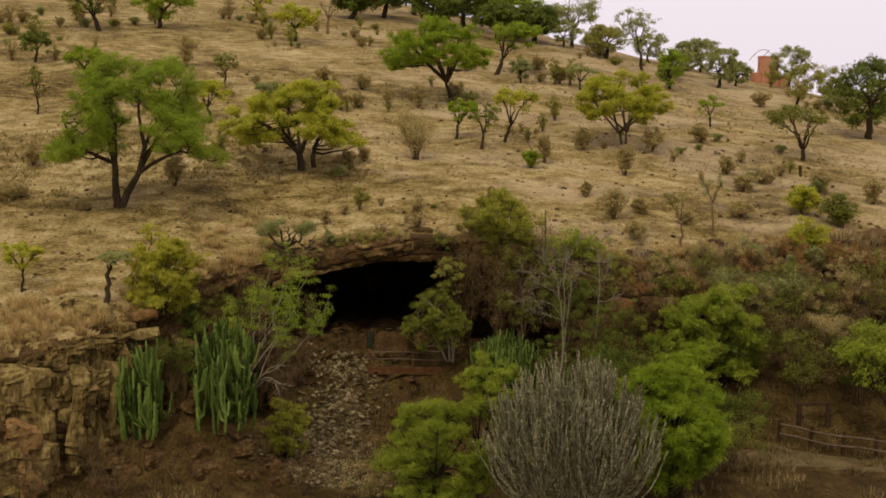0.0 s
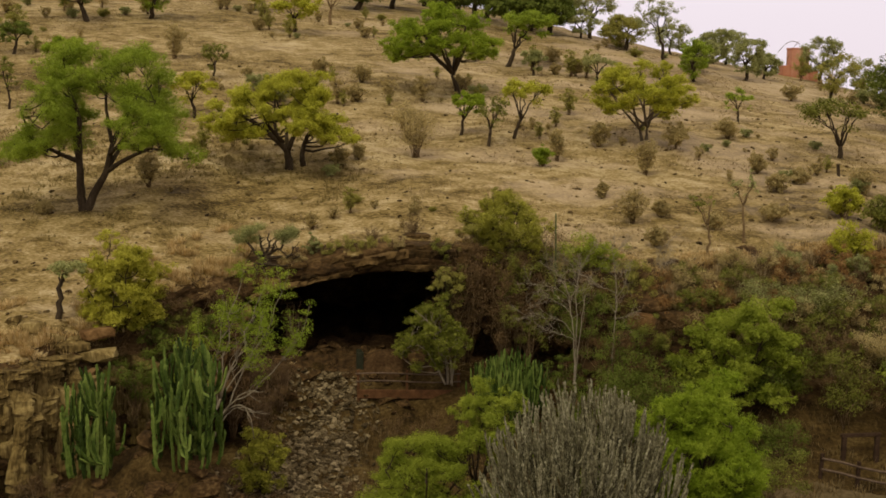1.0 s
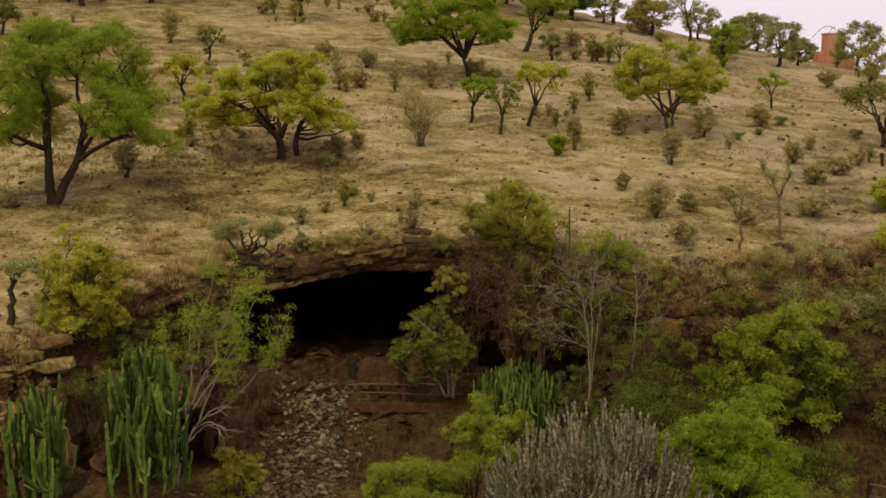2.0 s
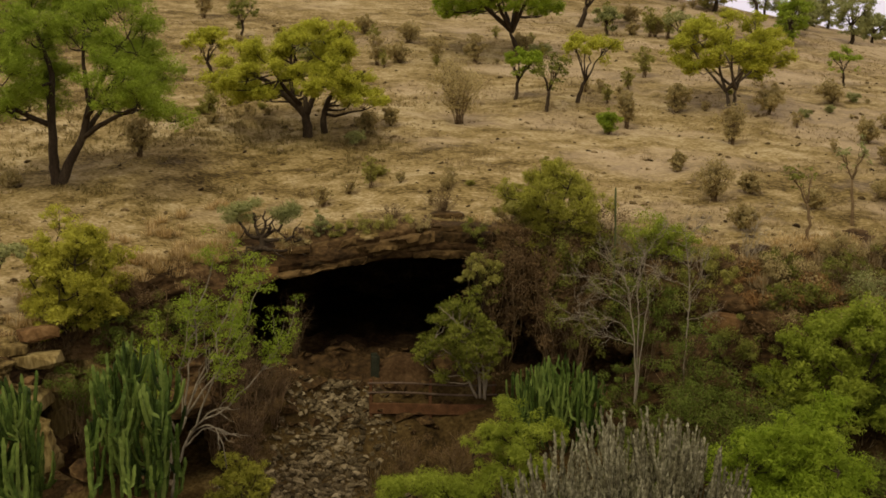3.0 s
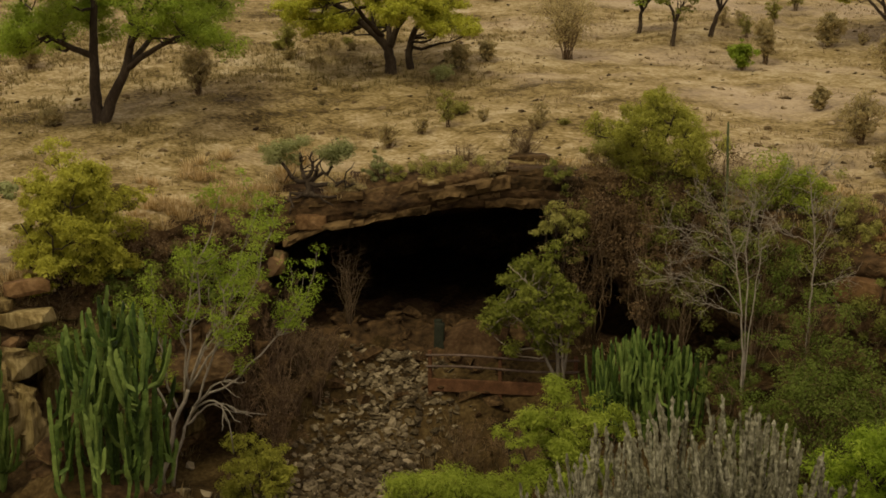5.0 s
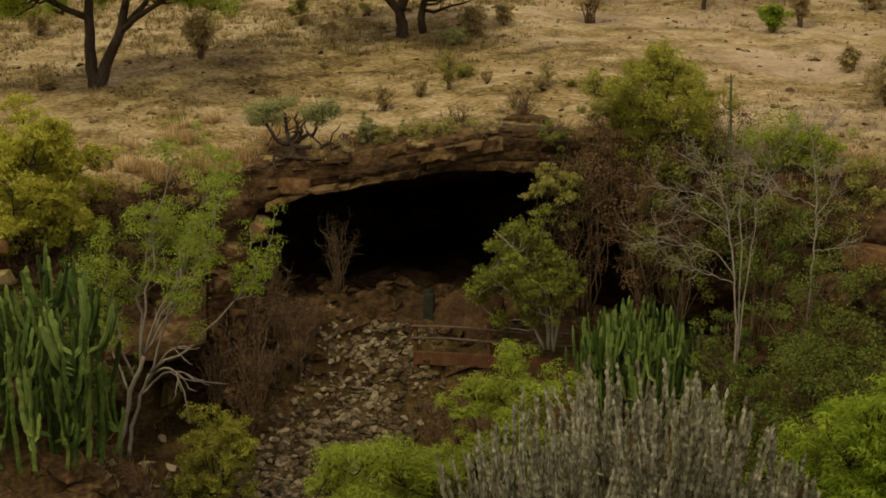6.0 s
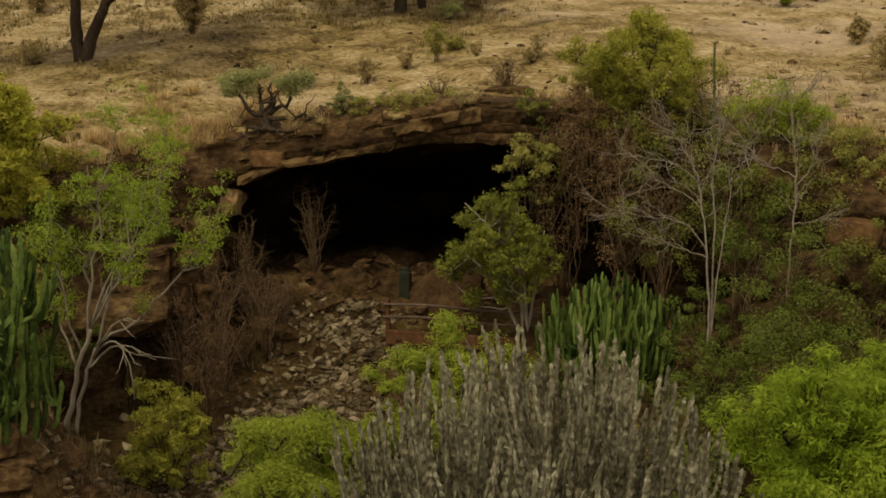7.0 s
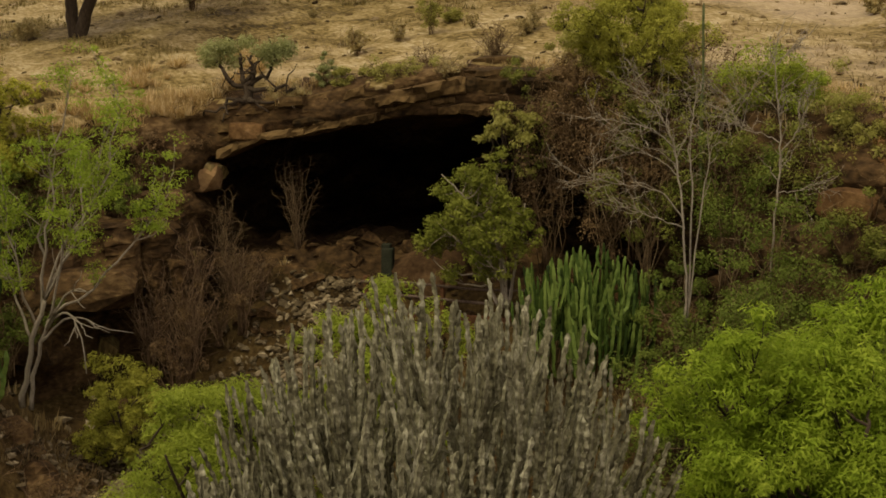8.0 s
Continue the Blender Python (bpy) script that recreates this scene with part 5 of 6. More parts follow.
twig_tree("pale leafless tree with long arching fine-twigged limbs", 4.6, -7.8, 1.6, 20, (
    (((0.19, -0.6), (0.17, 0.5), (0.08, 1.6), (0.0, 2.5), (-0.2, 3.1), (-0.58, 3.7), (-1.07, 3.95)), 1.0),
    (((0.0, 2.45), (-0.1, 2.8), (-0.5, 3.1), (-1.0, 3.2), (-1.55, 3.28)), 0.6),
    (((0.12, 1.4), (-0.23, 1.92), (-0.72, 2.05), (-1.2, 2.12), (-1.77, 2.26)), 0.6),
    (((0.15, 1.25), (-0.3, 1.43), (-0.72, 1.57), (-1.2, 1.72)), 0.5),
    (((0.22, -0.6), (0.29, 1.9), (0.19, 2.75), (0.26, 3.45), (0.4, 3.9)), 0.8),
    (((0.2, -0.6), (0.47, 1.8), (0.6, 2.55), (0.54, 3.25)), 0.7),
    (((-0.2, 3.1), (-0.23, 3.45), (-0.5, 3.73), (-0.72, 3.87)), 0.4),
    (((0.05, 2.2), (-0.37, 2.55), (-0.8, 2.75), (-1.07, 2.9)), 0.5)), 65)
twig_tree("pale leafless tree with zigzag twigs against the cliff", 6.25, -7.0, 1.6, 20, (
    (((-0.03, -0.6), (-0.03, 1.3), (0.04, 2.1), (0.07, 2.8), (-0.01, 3.5), (-0.05, 4.25), (-0.2, 4.5)), 0.9),
    (((0.05, 2.8), (-0.2, 2.97), (-0.55, 3.0), (-0.8, 3.35), (-1.0, 3.4)), 0.5),
    (((0.02, 1.9), (0.35, 1.9), (0.65, 2.0)), 0.45),
    (((-0.04, 4.2), (0.15, 4.4), (0.35, 4.5)), 0.4),
    (((0.07, 2.6), (0.35, 2.95), (0.5, 3.3), (0.5, 3.8)), 0.5)), 66)
bare_tree("grey leafless thorn tree at the rim", 5.4, -3.9, 3.6, -0.4, 1.4, 68, radius=0.022, stems=2)
bare_tree("grey leafless thorn tree at the rim", 8.2, -3.6, 4.4, 0.3, 1.0, 69, radius=0.02, stems=2)
spread_tree("small_tree", "rounded lobed bright green tree in the hollow", 10.5, -7.6, fan_arms(9, 1.0, 1.5, 3.9, 0.12, 68), (0.2, 0, 2.4, 2.25, 2.0, 2.2, 1.7), L_LIME, seed=68, pads=36, pad_r=0.55,
            each=15, per=75, leaf_size=0.1, clump=0.26, low=-0.65, flat=0.75, inner=0.45, group="hollow trees", z=-0.5, spray=0.6, wide=0.7, lump=0.3)
tree("small_tree", "yellow-green tree beside the path fence", 17.2, -10.5, 5.4, 2.2, 2.6, 0.0, L_LIME, seed=69, trunk=0.12, fork=0.25, clumps=180, per=45, leaf_size=0.11, group="hollow trees")
spread_tree("small_tree", "lush bright green tree with upswept leaf sprays in the hollow", 7.75, -15.5, fan_arms(10, 1.4, 1.1, 4.4, 0.11, 70), (0.0, 0, 2.7, 1.75, 1.8, 2.35, 2.3), L_BRIGHT, seed=70, pads=110,
            pad_r=0.4, each=17, per=80, leaf_size=0.08, clump=0.22, low=-0.85, flat=1.0, inner=0.4, group="hollow trees", spray=0.75, wide=0.45, lump=0.3)
spread_tree("small_tree", "yellow-green feathery tree in the hollow", -0.6, -15.6, fan_arms(9, 1.0, 1.6, 3.6, 0.08, 71, lean=0.2), (0.2, 0, 2.0, 2.0, 2.0, 2.0, 1.9), L_LIME, seed=71, pads=88,
            pad_r=0.4, each=15, per=70, leaf_size=0.07, clump=0.2, low=-0.9, flat=0.75, inner=0.5, group="hollow trees", spray=0.75, wide=0.45, lump=0.35)
spread_tree("small_tree", "yellow-green feathery tree beside the dry euphorbia", 1.0, -14.2, fan_arms(7, 1.8, 0.8, 4.8, 0.06, 77, lean=0.2), (0.2, 0, 3.8, 1.3, 1.2, 1.45, 1.5), L_LIME, seed=77, pads=30,
            pad_r=0.34, each=12, per=80, leaf_size=0.07, clump=0.18, low=-0.6, flat=0.7, inner=0.5, group="hollow trees", spray=0.7, wide=0.5, lump=0.3)

spread_tree("small_tree", "small bushy yellow-olive tree on the rubble", -6.15, -9.6, fan_arms(7, 0.3, 0.6, 2.0, 0.04, 78), (0, 0, 1.35, 0.95, 0.85, 1.1, 1.1), L_OCHRE, seed=78, pads=34,
            pad_r=0.28, each=10, per=42, leaf_size=0.065, clump=0.15, low=-0.9, flat=0.85, inner=0.5, group="hollow trees", z=-2.45, spray=0.4, wide=0.8, lump=0.45, tip=0.008)


def slender_tree():
    """Two thin pale stems that fork into long arching branches with loose leaf sprays."""
    rng = np.random.default_rng(72)
    t = thing("slender_tree", -8.07, -10.4, -0.95, "slender tree with pale grey stems and airy leaf sprays", "tree", "hollow trees")
    b = Build()
    stem = bend((0, 0, 0), (0.68, 0, 2.25), (-0.08, 0, 0), rng, 9, 0.025)
    b.tube(stem, np.linspace(0.062, 0.042, 9), 7)
    part("trunk", b, M_PALE, t, smooth=True)
    b = Build()
    twin = bend((0.28, -0.1, 0), (0.86, -0.15, 1.9), (-0.1, 0, 0), rng, 9, 0.03)
    b.tube(twin, np.linspace(0.046, 0.034, 9), 6)
    part("trunk", b, M_PALE, t, smooth=True)
    sprays = []
    for k, (root, end, sag, leafy) in enumerate((
            (stem[8], (1.5, 0.1, 6.6), (-0.12, 0, 0), 1), (stem[8], (2.8, -0.3, 5.9), (0.1, 0, -0.2), 1), (twin[8], (3.4, 0.3, 4.4), (0.1, 0, -0.15), 1), (stem[8], (2.2, 0.6, 6.3), (0, 0, -0.1), 1),
            (stem[7], (0.75, 0.5, 5.1), (-0.1, 0, 0.1), 1), (stem[6], (0.05, -0.2, 4.3), (-0.15, 0, 0.0), 1), (stem[5], (-0.5, 0.3, 2.7), (0, 0, 0.2), 1),
            (twin[8], (2.2, -0.8, 4.7), (0, 0, -0.1), 1), (stem[8], (1.6, 0.9, 4.6), (0, 0, 0.1), 1), (twin[7], (2.0, -0.5, 2.6), (0, 0, 0.3), 0),
            (twin[7], (1.85, -0.4, 0.95), (0.15, 0, 0.75), 0), (twin[6], (1.75, 0.2, 1.7), (0, 0, 0.35), 0))):
        b = Build()
        line = bend(root, end, sag, rng, 10, 0.035)
        rad = np.linspace(0.031, 0.012, 10)
        b.tube(line, rad, 5)
        for m in range(9 if leafy else 3):
            i = rng.integers(3, 10)
            d = line[min(9, i + 1)] - line[i - 1]
            d = d / np.linalg.norm(d) + rng.normal(0, 0.55, 3) * (1, 1, 0.7) + (0, 0, 0.1)
            q = line[i] + d / np.linalg.norm(d) * rng.uniform(0.45, 1.1)
            twig = bend(line[i], q, (0, 0, -0.05), rng, 5, 0.07)
            b.tube(twig, np.linspace(0.014, 0.006, 5), 4)
            if leafy and (i > 4 or rng.random() < 0.4):
                for f in (2, 3, 4):
                    sprays.append(twig[f] + rng.normal(0, 0.07, 3) + (0, 0, 0.04))
        if leafy:
            sprays += [line[9] + rng.normal(0, 0.26, 3) for m in range(9)]
        part("limb", b, M_PALE, t, smooth=True)
    b = Build()
    leaves(b, sprays, rng.uniform(0.16, 0.38, len(sprays)), 58, 0.06, rng, 0.5, spray=0.5, wide=0.7)
    part("crown", b, L_GREEN, t)


slender_tree()
spread_tree("small_tree", "dense yellow-olive bushy tree at the cliff's edge", -11.2, -7.9, fan_arms(9, 0.5, 1.2, 3.4, 0.08, 73), (0.05, 0, 2.1, 1.35, 1.3, 1.8, 1.5), L_MUSTARD, seed=73, pads=60, pad_r=0.4, each=14, per=60,
            leaf_size=0.075, clump=0.19, low=-0.9, flat=0.75, inner=0.5, group="rim trees", z=2.3, lump=0.4, spray=0.4, wide=0.8)


def hanging_vine(x, z, length, seed):
    """A dry creeper that trails down the rock from the rim."""
    rng = np.random.default_rng(seed)
    y = float(rim_y(x)) - rng.uniform(0.25, 0.7)
    t = thing("hanging_vine", x, y, z, "dry brown creeper trailing down the rock", "creeper", "hanging creepers")
    tufts = []
    for k in range(5):
        b = Build()
        n = 12
        u = np.linspace(0, 1, n)
        line = np.stack([rng.normal(0, 0.2) + np.cumsum(rng.normal(0, 0.045, n)), -0.1 - 0.25 * u + np.cumsum(rng.normal(0, 0.03, n)), -length * rng.uniform(0.6, 1.0) * u], 1)
        b.tube(line, np.linspace(0.016, 0.006, n), 4)
        part("stem", b, M_TWIG, t)
        tufts += list(line[rng.integers(1, n, 7)] + rng.normal(0, 0.08, (7, 3)))
    b = Build()
    leaves(b, tufts, rng.uniform(0.1, 0.24, len(tufts)), 34, 0.06, rng, 1.1, up=0.1)
    part("foliage", b, L_BROWN if seed % 4 else L_OLIVE, t)


for k, (vx, vz, vl) in enumerate(((0.7, 4.9, 2.0), (1.2, 5.0, 2.8), (1.7, 4.8, 2.2), (2.1, 5.0, 3.0), (2.6, 4.7, 2.4), (3.1, 4.9, 2.8), (3.7, 4.6, 2.2), (4.3, 4.7, 2.0),
                                  (8.6, 4.4, 1.8), (9.4, 4.4, 2.2), (-8.4, 4.2, 1.6), (-9.2, 3.9, 1.8), (-9.9, 3.6, 1.6))):
    hanging_vine(vx, vz, vl, 700 + k)


def fan_euphorbia(label, x, y, height, half, fingers, mains, material, seed, radius=0.045, dome=0.8, waist=0.66, beads=2, step=0.06, bow=0.65, shoot=1.3, ribs=3, foot=0.06, low=0.86, wobble=0.009, limit=280):
    """A dome of beaded fingers; each main stem carries a spray of upright shoots."""
    rng = np.random.default_rng(seed)
    t = thing("candelabra_euphorbia", x, y, drop(x, y) - 0.05, label, "succulent", "candelabra euphorbias")
    k = np.arange(fingers)
    a = k * 2.39996 + rng.normal(0, 0.3, fingers)
    r = np.sqrt((k + 0.5) / fingers) * rng.uniform(0.9, 1.06, fingers)
    top = height * np.sqrt(np.maximum(0.06, 1 - dome * r * r)) * (1 - (1 - low) * rng.random(fingers) ** 1.3)
    tips = np.stack([half * r * np.cos(a), half * r * np.sin(a), top], 1)
    tips += rng.normal(0, 1, (fingers, 3)) * (0.14, 0.14, 0.1)
    lead = tips[rng.permutation(fingers)[:mains]]
    own = np.argmin(np.linalg.norm(tips[:, None] - lead[None], axis=2), axis=1)
    made, rest = 0, Build()
    for m in range(mains):
        b = Build()
        e = lead[m]
        line = rise(np.array([e[0] * foot, e[1] * foot, -0.05]), e[0] * (1 - foot), e[1] * (1 - foot), e[2], bow * rng.uniform(0.85, 1.15), rng, step, wobble)
        column(b, line, radius * rng.uniform(0.95, 1.2), rng, ribs, waist, beads)
        stem = part("stem", b, material, t)
        for q in tips[own == m]:
            gap = np.linalg.norm(q - e)
            if gap < 0.05:
                continue
            b = Build() if made < limit else rest
            ln = min(q[2] * 0.7, rng.uniform(0.4, 1.0) * shoot + gap)
            j = int(np.clip(np.argmin(np.abs(line[:, 2] - (q[2] - ln))), 4, len(line) - 3))
            s0 = line[j]
            column(b, rise(s0, q[0] - s0[0], q[1] - s0[1], max(0.25, q[2] - s0[2]), rng.uniform(0.6, 0.95) * bow, rng, step, wobble), radius * rng.uniform(0.82, 1.12), rng, ribs, waist, beads)
            if b is not rest:
                part("shoot", b, material, stem)
            made += 1
    if rest.n:
        tagged(part("shoot_mass", rest, material, t), kind="stuff")


fan_euphorbia("large grey dry candelabra euphorbia", 3.8, -18.5, 6.0, 2.95, 640, 80, M_GREYCACT, 83, radius=0.037, dome=0.66, low=0.68, wobble=0.009, waist=0.6, bow=0.6, foot=0.1, ribs=4)
fan_euphorbia("green candelabra euphorbia by the cave fence", 2.6, -6.6, 2.5, 1.45, 330, 60, M_CACTUS, 80, low=0.4, radius=0.04, dome=0.55, waist=0.84, step=0.1, bow=0.3, shoot=0.6, foot=0.75)
fan_euphorbia("tall green candelabra euphorbia against the cliff", -8.05, -12.9, 4.15, 1.15, 240, 34, M_CACTUS, 81, low=0.12, radius=0.057, dome=0.5, waist=0.84, step=0.1, bow=0.4, shoot=0.55, foot=0.82)
fan_euphorbia("green candelabra euphorbia below the cliff", -10.95, -13.5, 3.4, 0.92, 160, 24, M_CACTUS, 82, low=0.15, radius=0.057, dome=0.4, waist=0.84, step=0.1, bow=0.4, shoot=0.55, foot=0.82)
pole = thing("columnar_euphorbia", 4.4, -4.1, 3.0, "single tall thin dull green columnar euphorbia in the thicket", "succulent")
prng = np.random.default_rng(84)
for p0, p1, pr in ((-0.1, 2.2, 0.045), (2.18, 4.0, 0.034)):
    pb = Build()
    column(pb, [(0.01 * math.sin(3 * h), 0, h) for h in np.arange(p0, p1, 0.09)], pr, prng, 4, 0.9)
    part("stem", pb, M_POLE, pole)

# ---- brick tower on the skyline ----
def brick_tower():
    t = thing("brick_tower", 30.7, 60.0, drop(30.7, 60.0) - 0.1, "ruined red brick tower with a lower stepped side", "tower", s=0.78)
    b = Build()
    b.box((1.9, 2.2, 3.5), pose(0.3, 0, 1.4), 0.03)
    part("shaft", b, M_BRICK, t)
    b = Build()
    b.box((2.0, 2.3, 0.16), pose(0.3, 0, 3.2), 0.03)
    part("coping", b, M_BRICK, t)
    b = Build()
    b.box((0.9, 2.0, 1.7), pose(-1.1, 0, 0.55), 0.03)
    part("step", b, M_BRICK, t)
    b = Build()
    b.box((1.2, 1.8, 1.4), pose(1.8, 0.3, 0.2), 0.03)
    part("side_wall", b, M_BRICK, t)
    b = Build()
    b.tube([(-1.9 + 2.4 * u, 0, 3.0 + 1.2 * math.sin(u * 2.4) - 0.2) for u in np.linspace(0, 1, 12)], [0.035] * 12, 5)
    part("bent_pole", b, M_TWIG, t)
    b = Build()
    b.tube([(-0.9 + 1.3 * u * u, 0.1, 1.3 + 2.7 * u) for u in np.linspace(0, 1, 10)], [0.03] * 10, 5)
    part("bent_pole", b, M_TWIG, t)
    return t


brick_tower()


# ---- fence before the cave ----
def cave_fence():
    t = thing("fence", -3.05, -4.5, 0, "rusty steel fence with two pipe rails before the cave", "fence")
    for px in (0.0, 1.85, 3.8):
        b = Build()
        b.box((0.1, 0.1, 1.3), pose(px, 0, 0.35), 0.012)
        part("post", b, M_RUST, t)
    for h in (0.88, 0.58):
        b = Build()
        b.tube([(x, -0.07, h + 0.03 * math.sin(x * 1.7)) for x in np.linspace(-0.1, 3.9, 12)], [0.03] * 12, 6)
        part("rail", b, M_WOOD, t)
    b = Build()
    b.box((3.9, 0.1, 0.34), pose(1.9, -0.02, 0.08), 0.015)
    part("kick_board", b, M_RUST, t)


cave_fence()


# ---- sandstone slabs of the cave's lip and the cliff ----
def slab_mesh(size, seed):
    """An angular rock: the hull of a broken box."""
    rng = np.random.default_rng(seed)
    bm = bmesh.new()
    for k in range(46):
        d = rng.uniform(-0.5, 0.5, 3)
        d[rng.integers(0, 3)] = rng.choice([-0.5, 0.5])
        chip = 1 - 0.22 * max(0.0, np.abs(d).sum() - 0.95)
        bm.verts.new(d * np.array(size) * chip * rng.uniform(0.9, 1.0))
    bmesh.ops.convex_hull(bm, input=bm.verts[:])
    for v in [v for v in bm.verts if not v.link_faces]:
        bm.verts.remove(v)
    b = Build()
    b.bm(bm)
    return b


def stratum(x0, x1, lift, tall, out, seed):
    """One long bed of rock along the cave's lip, ragged in front and below."""
    n = max(12, int((x1 - x0) / 0.07))
    xs = np.linspace(x0, x1, n)
    zl = np.interp(xs, [-8, -7, -6, -4.85, -3.5, -1.6, -0.3, 1.3], [3.35, 3.65, 4.0, 4.12, 4.38, 4.62, 4.6, 4.45])
    top = hill_z(xs, rim_y(xs)) - 0.1
    k = np.clip((top - zl) / 0.9, 0.7, 1.2)
    m = 14
    a = np.linspace(0, 2 * np.pi, m, endpoint=False)
    cy = -np.sign(np.cos(a)) * np.abs(np.cos(a)) ** 0.35
    cz = np.sign(np.sin(a)) * np.abs(np.sin(a)) ** 0.35
    Y = rim_y(xs)[:, None] + 0.45 - out + cy[None] * 0.55
    Z = (zl + lift * k)[:, None] + cz[None] * (tall * k / 2)[:, None]
    P = np.stack([np.repeat(xs[:, None], m, 1), Y, Z], -1)
    d = 0.13 * fbm(np.stack([P[..., 0] * 1.4, P[..., 1] * 1.2, P[..., 2] * 3 + seed], -1), 4) + 0.1 * np.floor(vnoise(P * 1.1 + seed * 3.3) * 2)
    P[..., 1] += d * np.where(cy < 0, 1.0, 0.2)[None]
    P[..., 2] += 0.06 * fbm(P * 1.9 + seed, 3)
    b = Build()
    b.loft(P)
    return b


def cave_lip():
    t = tagged(new("rock_ledge"), "layered brown sandstone ledge roofing the cave mouth", "rock ledge")
    t.location = (0, 0, 0)
    rng = np.random.default_rng(5)
    for course, (lift, tall, out) in enumerate(((0.09, 0.22, 0.08), (0.29, 0.2, -0.1), (0.55, 0.36, 0.06), (0.82, 0.26, -0.04))):
        x = -7.2
        while x < 1.2:
            w = min(rng.uniform(0.8, 2.4), 1.35 - x)
            part("rock_bed", stratum(x, x + w + 0.05, lift + rng.normal(0, 0.03), tall * rng.uniform(0.9, 1.2), out + rng.normal(0, 0.11), course * 31 + x), M_SLAB, t)
            x += w
    for cx, cy, cz, sz in ((-6.5, -3.45, 4.12, (0.9, 0.7, 0.5)), (-7.6, -3.75, 3.05, (0.85, 0.8, 0.7))):
        ob = part("broken_block", slab_mesh(sz, int(cz * 100)), M_ORANGE, t, "broken orange sandstone block")
        ob.matrix_basis = pose(cx, cy, cz, 5, 4, 12)
    t = thing("boulder", -0.9, -1.3, drop(-0.9, -1.3) - 0.05, "rounded brown boulder on the cave's roof", "boulder")
    part("rock", slab_mesh((1.2, 0.8, 0.4), 77), M_SLAB, t)


cave_lip()


def buttress(size, seed):
    """A weathered rib of cliff: upright, rounded, furrowed from top to foot."""
    n, m = 40, 44
    a = np.linspace(0, 2 * np.pi, m, endpoint=False)
    cx = np.sign(np.cos(a)) * np.abs(np.cos(a)) ** 0.6 * size[0] / 2
    cy = np.sign(np.sin(a)) * np.abs(np.sin(a)) ** 0.6 * size[1] / 2
    h = np.linspace(-0.5, 0.5, n)
    taper = 1.12 - 0.22 * (h + 0.5) - 0.55 * np.clip((h - 0.42) / 0.08, 0, 1)
    P = np.stack([cx[None] * taper[:, None], cy[None] * taper[:, None], np.repeat(h[:, None] * size[2], m, 1)], -1)
    q = P + seed * 2.7
    d = 0.34 * fbm(q * (2.0, 2.0, 0.3), 4) - 0.3 * np.clip(0.16 - np.abs(vnoise(q * (1.3, 1.3, 0.22) + 5)), 0, 1) / 0.16 + 0.14 * np.floor(vnoise(q * (0.7, 0.7, 1.3)) * 2.5) + 0.05 * fbm(q * 5, 3)
    out = np.stack([np.cos(a), np.sin(a), 0 * a], -1)
    P = P + out[None] * d[..., None]
    P[..., 2] += 0.12 * fbm(q * 1.1 + 9, 3)
    b = Build()
    b.loft(P)
    return b


def outcrop(label, x0, x1, count, turn, sizes, seed, shape=slab_mesh, tilt=9.0):
    rng = np.random.default_rng(seed)
    t = thing("rock_outcrop", (x0 + x1) / 2, float(rim_y((x0 + x1) / 2)), 1.0, label, "rock outcrop")
    o = t.location
    for k in range(count):
        x = rng.uniform(x0, x1)
        f = rng.random()
        y = float(base_y(x) + (rim_y(x) - base_y(x)) * f * 0.85)
        zb, zr = float(floor_z(x, base_y(x))), float(hill_z(x, rim_y(x)))
        z = zb + (zr - zb) * (0.05 + 0.86 * f)
        sz = (rng.uniform(*sizes[0]), rng.uniform(0.6, 1.1), rng.uniform(*sizes[1]))
        z = min(z, zr - 0.2 - sz[2] / 2)
        ob = part("rock", shape(sz, int(rng.integers(1, 999))), M_CLIFF if rng.random() < 0.95 else M_ORANGE, t)
        ob.matrix_basis = pose(x - o[0], y - o[1] + 0.45, z - o[2], rng.normal(0, tilt), rng.normal(0, tilt), turn + rng.normal(0, 24))


outcrop("weathered tan cliff rocks below the rim", -21, -11.0, 46, 25, ((1.4, 3.0), (2.8, 5.0)), 8, buttress, 3.0)
outcrop("dark cliff rocks beside the cave", -10.5, -7.6, 16, 45, ((0.5, 1.2), (0.3, 0.8)), 9)
def ledge_rocks():
    rng = np.random.default_rng(12)
    t = thing("rock_outcrop", -9.4, -13.8, -0.6, "dark broken rocks under the euphorbias", "rock outcrop")
    for k in range(60):
        x, y = rng.uniform(-12.6, -6.2), rng.uniform(-15.6, -11.0)
        sz = tuple(rng.uniform(0.8, 1.2, 3) * (0.3 + 0.75 * rng.random() ** 1.8) * (1.0, 0.8, 0.65))
        ob = part("rock", slab_mesh(sz, int(rng.integers(1, 999))), M_ROCK, t)
        ob.matrix_basis = pose(x + 9.4, y + 13.8, drop(x, y) + 0.6 - 0.12 * sz[2], rng.normal(0, 10), rng.normal(0, 10), rng.uniform(0, 90))


ledge_rocks()


